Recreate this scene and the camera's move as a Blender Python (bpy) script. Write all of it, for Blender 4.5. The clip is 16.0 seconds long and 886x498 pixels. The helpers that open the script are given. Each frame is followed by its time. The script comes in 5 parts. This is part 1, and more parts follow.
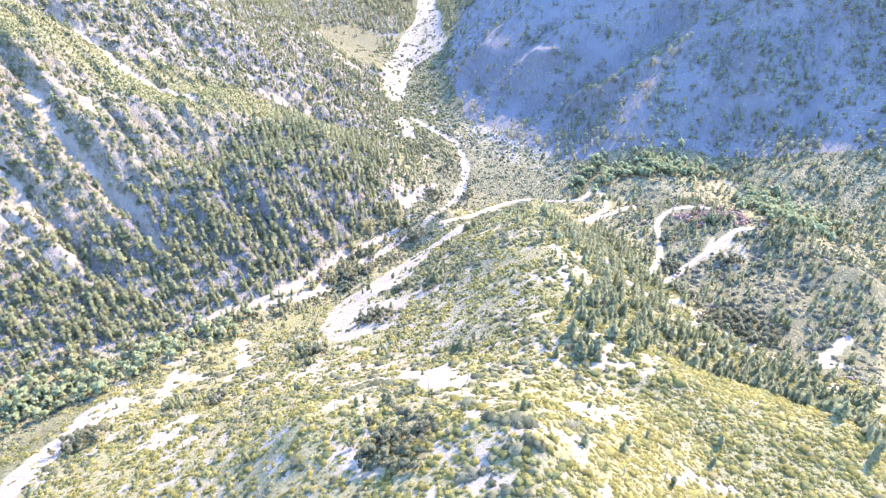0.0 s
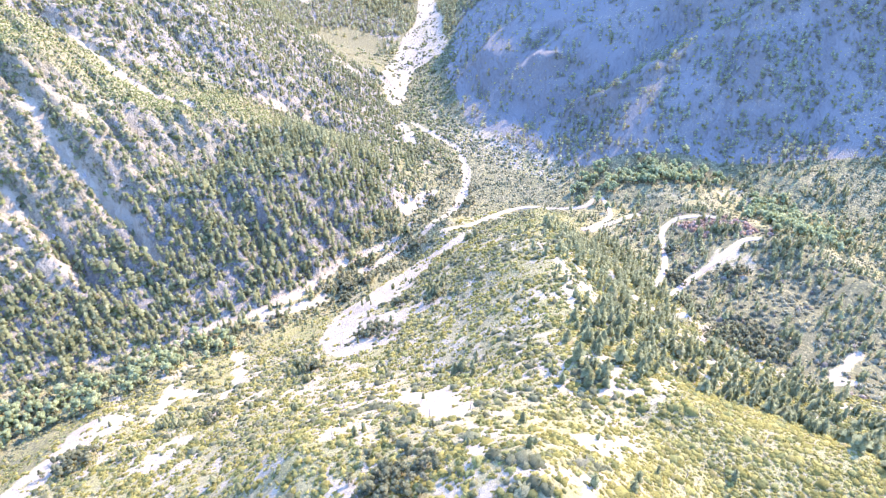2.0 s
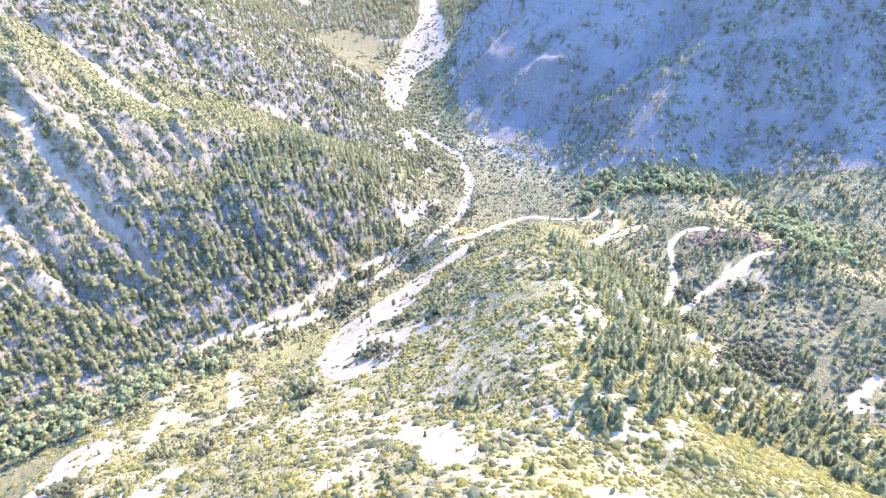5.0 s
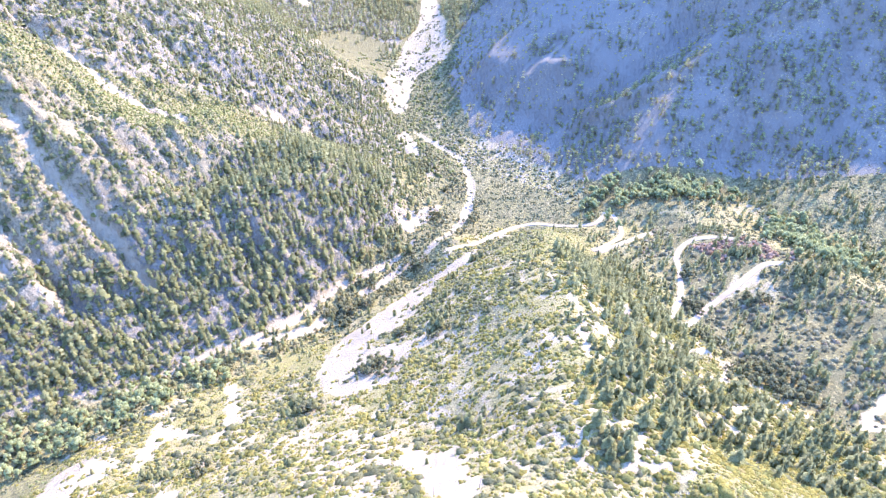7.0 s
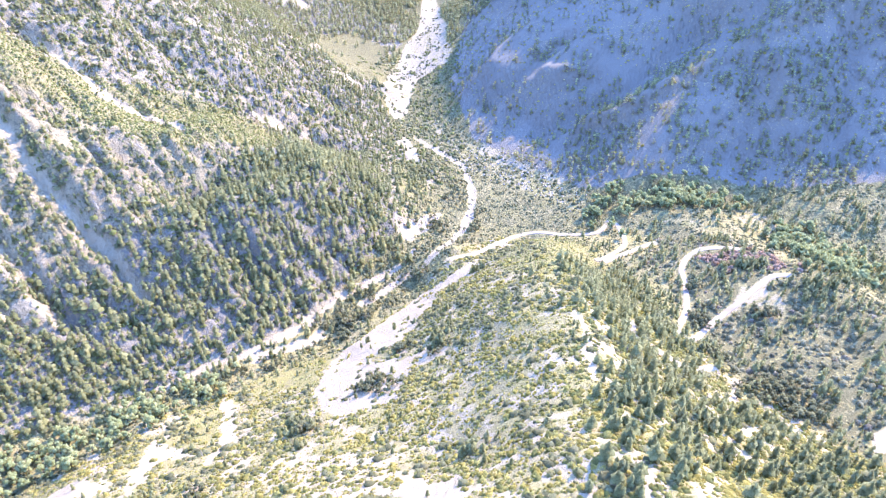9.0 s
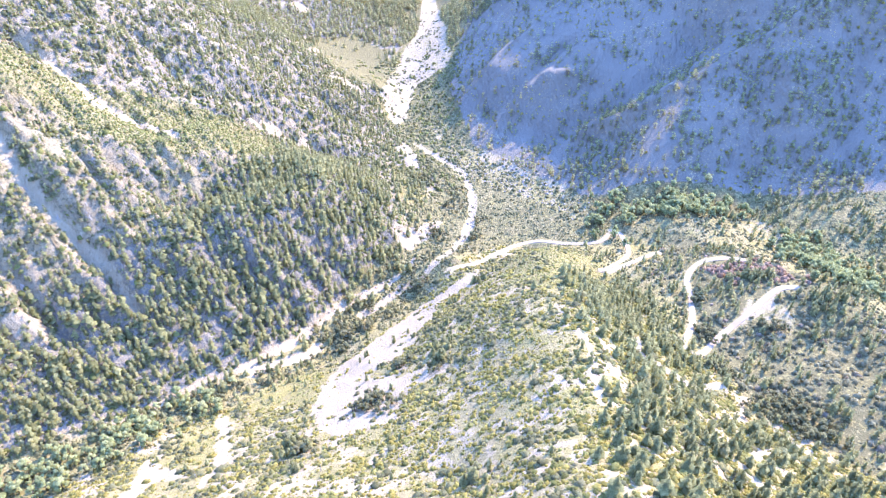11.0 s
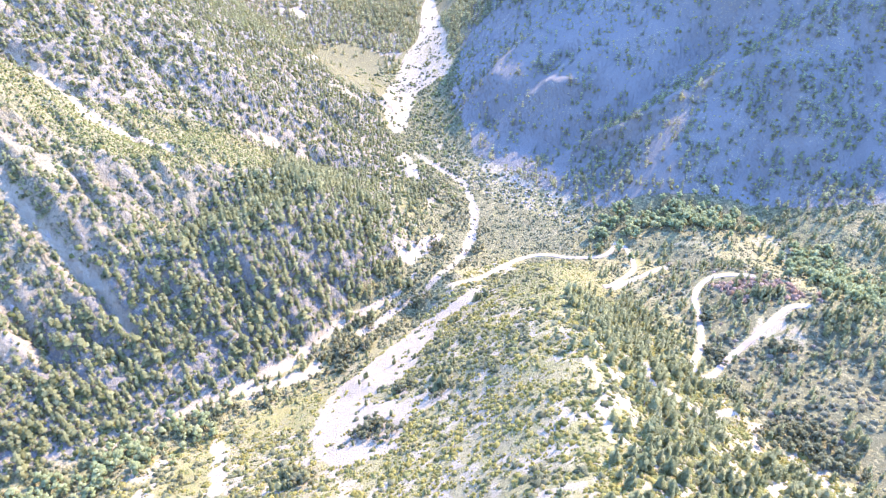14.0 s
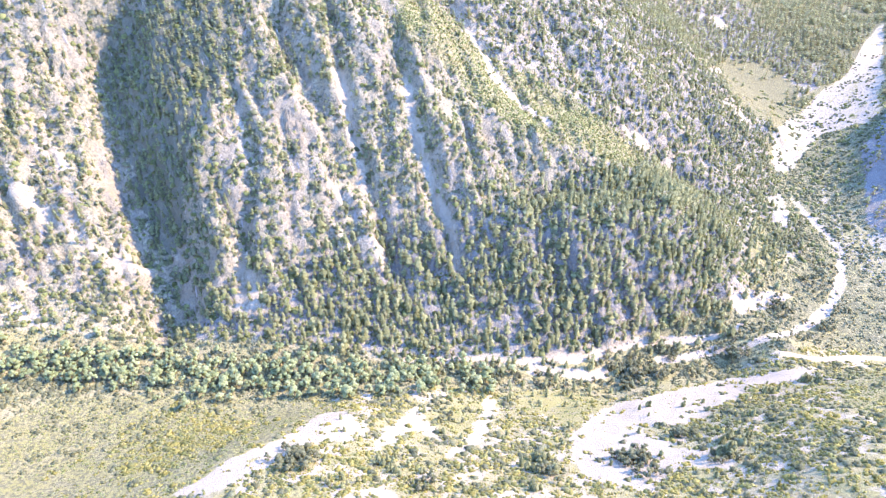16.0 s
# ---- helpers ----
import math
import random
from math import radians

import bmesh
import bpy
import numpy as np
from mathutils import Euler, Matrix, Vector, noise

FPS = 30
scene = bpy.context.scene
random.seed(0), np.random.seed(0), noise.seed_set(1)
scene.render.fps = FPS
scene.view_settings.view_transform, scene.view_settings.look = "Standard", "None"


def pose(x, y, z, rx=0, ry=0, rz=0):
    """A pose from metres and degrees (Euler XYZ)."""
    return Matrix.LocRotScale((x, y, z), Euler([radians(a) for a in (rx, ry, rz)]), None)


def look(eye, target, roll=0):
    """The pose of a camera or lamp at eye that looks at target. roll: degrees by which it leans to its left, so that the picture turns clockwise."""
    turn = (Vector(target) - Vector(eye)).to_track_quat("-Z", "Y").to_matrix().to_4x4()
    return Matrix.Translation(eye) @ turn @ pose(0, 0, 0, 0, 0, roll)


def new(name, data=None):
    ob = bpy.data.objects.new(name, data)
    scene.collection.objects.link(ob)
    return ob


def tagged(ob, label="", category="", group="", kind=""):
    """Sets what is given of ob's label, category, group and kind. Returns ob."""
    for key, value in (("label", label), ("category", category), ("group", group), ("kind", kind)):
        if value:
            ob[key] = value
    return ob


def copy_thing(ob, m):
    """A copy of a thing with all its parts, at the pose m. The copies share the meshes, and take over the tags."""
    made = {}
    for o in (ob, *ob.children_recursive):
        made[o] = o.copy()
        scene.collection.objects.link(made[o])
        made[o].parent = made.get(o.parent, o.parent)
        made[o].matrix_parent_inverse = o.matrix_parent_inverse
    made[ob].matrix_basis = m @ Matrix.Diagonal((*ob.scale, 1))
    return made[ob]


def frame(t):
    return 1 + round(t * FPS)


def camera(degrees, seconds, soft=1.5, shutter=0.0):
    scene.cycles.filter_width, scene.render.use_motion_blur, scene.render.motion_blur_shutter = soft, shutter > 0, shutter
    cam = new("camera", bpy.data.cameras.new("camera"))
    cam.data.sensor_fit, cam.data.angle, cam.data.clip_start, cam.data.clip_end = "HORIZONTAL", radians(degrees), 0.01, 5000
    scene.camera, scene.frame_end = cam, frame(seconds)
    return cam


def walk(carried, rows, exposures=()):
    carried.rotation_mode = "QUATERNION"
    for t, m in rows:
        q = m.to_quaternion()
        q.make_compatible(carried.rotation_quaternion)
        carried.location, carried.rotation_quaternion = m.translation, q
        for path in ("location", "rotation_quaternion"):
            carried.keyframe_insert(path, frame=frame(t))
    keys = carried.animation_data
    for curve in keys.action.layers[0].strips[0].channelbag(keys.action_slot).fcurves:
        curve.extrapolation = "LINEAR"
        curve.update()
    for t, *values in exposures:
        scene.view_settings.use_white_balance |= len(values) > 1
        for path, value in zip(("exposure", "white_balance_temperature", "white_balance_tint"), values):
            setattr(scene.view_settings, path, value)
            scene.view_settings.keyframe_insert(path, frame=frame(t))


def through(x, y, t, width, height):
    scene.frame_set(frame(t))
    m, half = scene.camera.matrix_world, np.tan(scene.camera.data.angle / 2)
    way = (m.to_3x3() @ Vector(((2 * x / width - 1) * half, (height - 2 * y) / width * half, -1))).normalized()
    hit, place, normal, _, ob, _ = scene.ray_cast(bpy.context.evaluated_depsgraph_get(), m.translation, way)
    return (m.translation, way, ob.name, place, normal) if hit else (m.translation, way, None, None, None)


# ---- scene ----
cam = camera(68.0, 16.0, 1.22)
METRES, EYE, TILT, LEAN, TURN = 100.0, 390.0, -37.0, 0.0, 0.0
EXPOSURE, KELVIN, TINT = 2.80, 5260, 46
ROWS = [
    (0.0, 0.0, 0.0, 0.0, 0.0, 0.0, -0.0),
    (0.5, -0.0013, 0.025, 0.022, 0.0, -0.01, -0.01),
    (1.0, -0.0026, 0.0502, 0.044, 0.01, -0.02, -0.0),
    (1.5, -0.004, 0.0756, 0.0662, 0.02, -0.03, -0.0),
    (2.0, -0.0045, 0.1011, 0.0883, 0.04, -0.04, -0.01),
    (2.5, -0.0059, 0.1268, 0.1107, 0.05, -0.06, -0.03),
    (3.0, -0.0071, 0.1526, 0.1329, 0.06, -0.07, -0.03),
    (3.5, -0.0083, 0.1783, 0.1552, 0.06, -0.09, -0.04),
    (4.0, -0.01, 0.2039, 0.1777, 0.08, -0.1, -0.06),
    (6.5, -0.0145, 0.3358, 0.2857, 0.26, -0.32, -0.04),
    (7.0, -0.0159, 0.3619, 0.3079, 0.28, -0.32, -0.04),
    (7.5, -0.0169, 0.3884, 0.3304, 0.29, -0.32, -0.02),
    (8.0, -0.0177, 0.4147, 0.3523, 0.31, -0.32, -0.0),
    (8.5, -0.0194, 0.4409, 0.3744, 0.31, -0.32, 0.0),
    (9.0, -0.0203, 0.467, 0.3965, 0.3, -0.31, 0.0),
    (11.5, -0.0252, 0.5977, 0.5093, 0.29, -0.31, 0.06),
    (12.0, -0.0264, 0.6238, 0.5328, 0.28, -0.33, 0.09),
    (12.5, -0.0274, 0.6503, 0.5564, 0.25, -0.26, 0.11),
    (13.0, -0.0288, 0.6722, 0.5775, 0.28, -0.2, 0.14),
    (13.5, -0.0293, 0.6906, 0.5936, 0.31, -0.19, 0.16),
    (14.0, -0.031, 0.7044, 0.6052, 0.34, -0.16, 0.17),
    (14.5, -0.0363, 0.7134, 0.6161, 0.98, -0.19, -0.27),
    (15.0, -0.0629, 0.7121, 0.6289, 7.77, -0.71, -5.45),
    (15.5, -0.0686, 0.7154, 0.6214, 18.43, -2.55, -12.9),
    (16.0, -0.073, 0.7224, 0.6085, 29.29, -5.53, -19.76),
]
walk(cam, [(t, pose(0, 0, EYE, TILT, LEAN, TURN) @ pose(METRES * x, METRES * y, METRES * z, 90 + pitch, roll, yaw)) for t, x, y, z, yaw, pitch, roll in ROWS],
     [(0.0, EXPOSURE, KELVIN, TINT), (16.0, EXPOSURE, KELVIN, TINT)])

# ---- daylight ----
SUN_HEIGHT, SUN_BEARING = 38.0, 45.0     # degrees above the horizon; degrees to the right of straight ahead (y)
world = bpy.data.worlds.new("sky")
scene.world = world
world.use_nodes = True
wn = world.node_tree.nodes
sky = wn.new("ShaderNodeTexSky")
sky.sky_type, sky.sun_disc = "NISHITA", False
sky.sun_elevation, sky.sun_rotation = radians(SUN_HEIGHT), radians(SUN_BEARING)
sky.air_density, sky.dust_density, sky.ozone_density, sky.altitude = 2.6, 0.3, 8.0, 1500
world.node_tree.links.new(sky.outputs[0], wn["Background"].inputs[0])
wn["Background"].inputs[1].default_value = 0.15
sun = new("sun", bpy.data.lights.new("sun", "SUN"))
sun.data.energy, sun.data.angle, sun.data.color = 2.5, radians(0.53), (1.0, 0.80, 0.40)
toward = Vector((math.sin(radians(SUN_BEARING)) * math.cos(radians(SUN_HEIGHT)), math.cos(radians(SUN_BEARING)) * math.cos(radians(SUN_HEIGHT)), math.sin(radians(SUN_HEIGHT))))
sun.matrix_world = look(toward * 900, (0, 0, 0))


# ---- materials ----
def material(name, rough=0.85):
    m = bpy.data.materials.new(name)
    m.use_nodes = True
    n = m.node_tree.nodes
    b = n["Principled BSDF"]
    b.inputs["Roughness"].default_value = rough
    b.inputs["Specular IOR Level"].default_value = 0.08
    return m, n, m.node_tree.links, b


def noise_node(n, links, scale, detail=4.0, rough=0.6, vector=None):
    t = n.new("ShaderNodeTexNoise")
    t.inputs["Scale"].default_value, t.inputs["Detail"].default_value, t.inputs["Roughness"].default_value = scale, detail, rough
    if vector is None:
        g = n.new("ShaderNodeNewGeometry")
        vector = g.outputs["Position"]
    links.new(vector, t.inputs["Vector"])
    return t.outputs["Fac"]


def mix(n, links, fac, a, b):
    m = n.new("ShaderNodeMix")
    m.data_type = "RGBA"
    for key, v in ((0, fac), (6, a), (7, b)):
        if isinstance(v, (tuple, float, int)):
            m.inputs[key].default_value = (*v, 1) if isinstance(v, tuple) else v
        else:
            links.new(v, m.inputs[key])
    return m.outputs[2]


def ramp(n, links, value, lo, hi):
    r = n.new("ShaderNodeMapRange")
    r.interpolation_type = "SMOOTHSTEP"
    links.new(value, r.inputs[0])
    r.inputs[1].default_value, r.inputs[2].default_value = lo, hi
    return r.outputs[0]


def bump(n, links, b, height, strength, distance):
    k = n.new("ShaderNodeBump")
    k.inputs["Strength"].default_value, k.inputs["Distance"].default_value = strength, distance
    links.new(height, k.inputs["Height"])
    links.new(k.outputs[0], b.inputs["Normal"])


def ground_material():
    m, n, links, b = material("mountain_ground", 0.95)
    cover = n.new("ShaderNodeAttribute")
    cover.attribute_name = "cover"
    sep = n.new("ShaderNodeSeparateColor")
    links.new(cover.outputs["Color"], sep.inputs[0])
    fine = noise_node(n, links, 0.55, 6, 0.7)
    broad = noise_node(n, links, 0.05, 4, 0.6)
    speck = noise_node(n, links, 1.7, 3, 0.6)
    patch = noise_node(n, links, 0.16, 5, 0.65)
    soil = mix(n, links, broad, (0.31, 0.262, 0.148), (0.405, 0.345, 0.202))
    soil = mix(n, links, ramp(n, links, fine, 0.45, 0.62), soil, (0.19, 0.165, 0.105))
    grass = mix(n, links, fine, (0.185, 0.172, 0.05), (0.275, 0.25, 0.085))
    grass = mix(n, links, ramp(n, links, patch, 0.48, 0.7), grass, (0.22, 0.2, 0.1))
    rock = mix(n, links, patch, (0.165, 0.143, 0.092), (0.32, 0.277, 0.18))
    rock = mix(n, links, ramp(n, links, fine, 0.5, 0.68), rock, (0.15, 0.135, 0.11))
    sand = mix(n, links, patch, (0.275, 0.237, 0.152), (0.355, 0.306, 0.198))
    sand = mix(n, links, ramp(n, links, speck, 0.55, 0.75), sand, (0.245, 0.21, 0.142))
    # brush greyed and lightened: haze over the shaded mountain is put into this colour
    brush = mix(n, links, speck, (0.135, 0.13, 0.105), (0.205, 0.195, 0.16))
    olive = mix(n, links, speck, (0.095, 0.092, 0.045), (0.165, 0.155, 0.076))
    brush = mix(n, links, ramp(n, links, sep.outputs[1], 0.05, 0.4), brush, olive)
    c = mix(n, links, sep.outputs[1], soil, grass)
    tuft = noise_node(n, links, 2.6, 3, 0.7)
    c = mix(n, links, ramp(n, links, tuft, 0.54, 0.64), c, (0.17, 0.145, 0.07))
    c = mix(n, links, sep.outputs[2], c, rock)
    litter = n.new("ShaderNodeMath")
    litter.operation = "MULTIPLY_ADD"
    links.new(cover.outputs["Alpha"], litter.inputs[0])
    litter.inputs[1].default_value = 0.38
    links.new(noise_node(n, links, 0.42, 3, 0.62), litter.inputs[2])
    c = mix(n, links, ramp(n, links, litter.outputs[0], 0.62, 0.74), c, brush)
    edge = n.new("ShaderNodeMath")
    edge.operation = "MULTIPLY_ADD"
    links.new(patch, edge.inputs[0])
    edge.inputs[1].default_value = 1.1
    links.new(sep.outputs[0], edge.inputs[2])
    frayed = n.new("ShaderNodeMath")
    frayed.operation = "MULTIPLY_ADD"
    links.new(speck, frayed.inputs[0])
    frayed.inputs[1].default_value = 0.5
    links.new(edge.outputs[0], frayed.inputs[2])
    c = mix(n, links, ramp(n, links, frayed.outputs[0], 1.18, 1.42), c, sand)
    links.new(c, b.inputs["Base Color"])
    crack = noise_node(n, links, 0.22, 8, 0.72)
    joint = n.new("ShaderNodeTexVoronoi")
    joint.inputs["Scale"].default_value = 0.16
    lie = n.new("ShaderNodeMapping")
    lie.inputs["Rotation"].default_value = (0.5, 0.35, -0.55)
    lie.inputs["Scale"].default_value = (1.5, 0.55, 0.8)
    here = n.new("ShaderNodeNewGeometry")
    links.new(here.outputs["Position"], lie.inputs[0])
    links.new(lie.outputs[0], joint.inputs["Vector"])
    blocky = n.new("ShaderNodeMath")
    blocky.operation = "MULTIPLY_ADD"
    links.new(joint.outputs["Distance"], blocky.inputs[0])
    blocky.inputs[1].default_value = -0.9
    links.new(crack, blocky.inputs[2])
    crack = blocky.outputs[0]
    relief = n.new("ShaderNodeMath")
    relief.operation = "MULTIPLY"
    links.new(crack, relief.inputs[0])
    links.new(sep.outputs[2], relief.inputs[1])
    both = n.new("ShaderNodeMath")
    both.operation = "MULTIPLY_ADD"
    links.new(relief.outputs[0], both.inputs[0])
    both.inputs[1].default_value = 2.0
    links.new(fine, both.inputs[2])
    bump(n, links, b, both.outputs[0], 0.9, 1.3)
    return m


def road_material():
    m, n, links, b = material("graded_dirt", 0.95)
    across = noise_node(n, links, 0.9, 5, 0.6)
    long = noise_node(n, links, 0.08, 3, 0.5)
    c = mix(n, links, across, (0.27, 0.235, 0.17), (0.35, 0.305, 0.23))
    c = mix(n, links, ramp(n, links, long, 0.5, 0.7), c, (0.26, 0.222, 0.16))
    links.new(c, b.inputs["Base Color"])
    bump(n, links, b, across, 0.6, 0.2)
    return m


def leaf_material(name, dark, light, dry, through=0.3):
    m, n, links, b = material(name, 0.75)
    tint = n.new("ShaderNodeAttribute")
    tint.attribute_name = "tint"
    info = n.new("ShaderNodeObjectInfo")
    both = n.new("ShaderNodeMath")
    both.operation = "ADD"
    links.new(tint.outputs["Fac"], both.inputs[0])
    links.new(info.outputs["Random"], both.inputs[1])
    wrap = n.new("ShaderNodeMath")
    wrap.operation = "FRACT"
    links.new(both.outputs[0], wrap.inputs[0])
    grain = noise_node(n, links, 2.4, 4, 0.75)
    c = mix(n, links, wrap.outputs[0], dark, light)
    c = mix(n, links, ramp(n, links, wrap.outputs[0], 0.86, 0.98), c, dry)
    c = mix(n, links, ramp(n, links, grain, 0.44, 0.7), c, tuple(0.5 * v for v in dark))
    isle = n.new("ShaderNodeNewGeometry")
    c = mix(n, links, ramp(n, links, isle.outputs["Random Per Island"], 0.3, 1.3), c, tuple(0.55 * v for v in dark))
    links.new(c, b.inputs["Base Color"])
    bump(n, links, b, grain, 0.8, 0.6)
    tr = n.new("ShaderNodeBsdfTranslucent")
    links.new(c, tr.inputs[0])
    ms = n.new("ShaderNodeMixShader")
    ms.inputs[0].default_value = through
    links.new(b.outputs[0], ms.inputs[1])
    links.new(tr.outputs[0], ms.inputs[2])
    links.new(ms.outputs[0], n["Material Output"].inputs[0])
    return m


def plain_material(name, a, c2, scale, rough=0.9, depth=0.1):
    m, n, links, b = material(name, rough)
    f = noise_node(n, links, scale, 5, 0.65)
    links.new(mix(n, links, f, a, c2), b.inputs["Base Color"])
    bump(n, links, b, f, 0.7, depth)
    return m


GROUND = ground_material()
DIRT = road_material()
PINE = leaf_material("pine_needles", (0.23, 0.246, 0.10), (0.41, 0.415, 0.178), (0.37, 0.36, 0.165), 0.42)
SCRUB = leaf_material("chaparral_leaves", (0.345, 0.315, 0.075), (0.56, 0.50, 0.145), (0.50, 0.43, 0.19), 0.52)
OAK = leaf_material("scrub_oak_leaves", (0.19, 0.20, 0.095), (0.335, 0.335, 0.16), (0.30, 0.285, 0.15), 0.45)
GREEN = leaf_material("green_chaparral_leaves", (0.24, 0.25, 0.075), (0.40, 0.40, 0.13), (0.36, 0.345, 0.15), 0.5)
RIDGE = leaf_material("ridge_chaparral_leaves", (0.22, 0.243, 0.074), (0.36, 0.375, 0.132), (0.30, 0.28, 0.125), 0.45)
HILL = leaf_material("hill_scrub_leaves", (0.22, 0.225, 0.125), (0.39, 0.375, 0.21), (0.36, 0.30, 0.22), 0.45)
ALDER = leaf_material("alder_leaves", (0.325, 0.38, 0.155), (0.525, 0.575, 0.26), (0.46, 0.49, 0.23), 0.5)
BARK = plain_material("bark", (0.09, 0.065, 0.045), (0.17, 0.13, 0.10), 3.0)
SNAG = plain_material("weathered_wood", (0.28, 0.25, 0.22), (0.42, 0.39, 0.35), 3.0)
RUST = leaf_material("dead_needles", (0.30, 0.205, 0.13), (0.44, 0.32, 0.22), (0.42, 0.34, 0.25), 0.3)
CRAG = plain_material("weathered_granite", (0.21, 0.188, 0.15), (0.36, 0.32, 0.26), 0.8, 0.9, 0.5)
STONE = plain_material("granite", (0.22, 0.205, 0.19), (0.38, 0.35, 0.32), 0.9, 0.9, 0.3)


# ---- the plan ----

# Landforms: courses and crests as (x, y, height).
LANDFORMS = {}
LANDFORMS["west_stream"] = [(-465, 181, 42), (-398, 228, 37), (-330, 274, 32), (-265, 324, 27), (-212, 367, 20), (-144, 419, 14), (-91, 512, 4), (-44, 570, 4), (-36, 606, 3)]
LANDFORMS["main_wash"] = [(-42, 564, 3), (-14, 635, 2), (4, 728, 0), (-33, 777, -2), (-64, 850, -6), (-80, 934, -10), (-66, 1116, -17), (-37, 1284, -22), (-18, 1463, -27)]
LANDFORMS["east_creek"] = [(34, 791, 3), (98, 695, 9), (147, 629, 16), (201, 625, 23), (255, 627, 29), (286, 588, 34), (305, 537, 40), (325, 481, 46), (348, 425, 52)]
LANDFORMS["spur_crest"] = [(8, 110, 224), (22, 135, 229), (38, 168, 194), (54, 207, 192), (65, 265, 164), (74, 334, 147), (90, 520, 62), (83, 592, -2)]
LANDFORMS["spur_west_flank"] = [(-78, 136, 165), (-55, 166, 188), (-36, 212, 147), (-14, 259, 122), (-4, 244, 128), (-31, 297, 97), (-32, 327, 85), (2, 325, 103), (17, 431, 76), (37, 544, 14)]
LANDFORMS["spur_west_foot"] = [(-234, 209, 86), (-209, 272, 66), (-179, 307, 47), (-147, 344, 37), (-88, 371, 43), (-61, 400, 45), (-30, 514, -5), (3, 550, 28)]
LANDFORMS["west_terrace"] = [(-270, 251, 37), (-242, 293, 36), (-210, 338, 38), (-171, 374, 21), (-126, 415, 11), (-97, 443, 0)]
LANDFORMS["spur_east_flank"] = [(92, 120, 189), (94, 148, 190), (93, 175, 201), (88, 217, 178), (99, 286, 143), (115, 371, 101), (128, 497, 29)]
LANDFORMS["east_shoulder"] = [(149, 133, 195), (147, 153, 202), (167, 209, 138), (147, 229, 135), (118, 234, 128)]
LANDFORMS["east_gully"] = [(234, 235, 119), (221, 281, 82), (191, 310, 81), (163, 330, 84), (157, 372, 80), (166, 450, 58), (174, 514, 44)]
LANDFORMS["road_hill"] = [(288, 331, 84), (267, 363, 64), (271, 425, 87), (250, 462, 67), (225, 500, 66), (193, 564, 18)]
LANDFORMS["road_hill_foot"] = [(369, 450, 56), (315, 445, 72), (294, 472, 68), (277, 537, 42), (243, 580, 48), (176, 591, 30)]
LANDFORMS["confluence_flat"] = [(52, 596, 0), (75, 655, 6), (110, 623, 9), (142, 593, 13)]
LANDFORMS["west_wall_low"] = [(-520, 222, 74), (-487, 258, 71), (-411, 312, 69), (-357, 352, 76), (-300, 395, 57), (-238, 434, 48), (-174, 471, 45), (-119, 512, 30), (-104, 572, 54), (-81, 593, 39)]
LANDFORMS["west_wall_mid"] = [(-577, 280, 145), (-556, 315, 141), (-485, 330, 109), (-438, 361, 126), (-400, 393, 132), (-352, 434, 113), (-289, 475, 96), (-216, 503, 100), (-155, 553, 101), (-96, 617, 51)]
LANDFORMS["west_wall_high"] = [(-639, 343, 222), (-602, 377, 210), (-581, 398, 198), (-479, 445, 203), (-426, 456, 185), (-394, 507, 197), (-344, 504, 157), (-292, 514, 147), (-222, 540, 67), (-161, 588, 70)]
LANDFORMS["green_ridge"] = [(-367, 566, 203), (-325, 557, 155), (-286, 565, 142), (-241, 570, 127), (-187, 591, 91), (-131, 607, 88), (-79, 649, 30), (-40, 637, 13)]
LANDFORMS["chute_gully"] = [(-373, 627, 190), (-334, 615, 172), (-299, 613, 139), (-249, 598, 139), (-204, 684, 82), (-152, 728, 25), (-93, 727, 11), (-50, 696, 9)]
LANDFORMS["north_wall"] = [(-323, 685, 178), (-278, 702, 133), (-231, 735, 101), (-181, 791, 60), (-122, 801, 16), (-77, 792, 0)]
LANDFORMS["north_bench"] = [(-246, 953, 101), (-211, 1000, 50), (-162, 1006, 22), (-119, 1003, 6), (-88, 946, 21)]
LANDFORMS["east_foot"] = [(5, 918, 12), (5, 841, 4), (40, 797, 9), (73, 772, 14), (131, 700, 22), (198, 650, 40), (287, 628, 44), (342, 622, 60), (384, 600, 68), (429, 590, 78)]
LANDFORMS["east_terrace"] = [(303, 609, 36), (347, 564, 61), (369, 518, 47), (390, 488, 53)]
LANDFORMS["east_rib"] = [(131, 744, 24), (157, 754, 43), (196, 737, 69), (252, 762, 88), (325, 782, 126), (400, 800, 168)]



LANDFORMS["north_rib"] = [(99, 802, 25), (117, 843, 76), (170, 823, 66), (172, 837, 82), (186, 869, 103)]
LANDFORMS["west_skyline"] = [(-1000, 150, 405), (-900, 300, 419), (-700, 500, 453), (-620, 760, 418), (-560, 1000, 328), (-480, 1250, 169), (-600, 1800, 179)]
# unseen ridge, added and raised to throw its shadow over the east face
LANDFORMS["east_shadow_ridge"] = [(735, 792, 360), (700, 827, 360), (663, 865, 364), (628, 899, 373), (609, 919, 376), (589, 938, 385), (566, 961, 397), (549, 979, 408), (527, 1001, 416), (498, 1030, 412), (471, 1056, 402), (453, 1075, 396), (426, 1102, 380), (384, 1143, 378), (332, 1196, 364), (301, 1227, 342), (269, 1259, 330), (300, 1320, 335), (400, 1700, 300)]
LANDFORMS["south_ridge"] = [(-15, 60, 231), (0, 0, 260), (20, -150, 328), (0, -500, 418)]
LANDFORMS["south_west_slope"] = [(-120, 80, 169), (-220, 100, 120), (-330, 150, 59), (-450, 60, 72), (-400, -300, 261)]
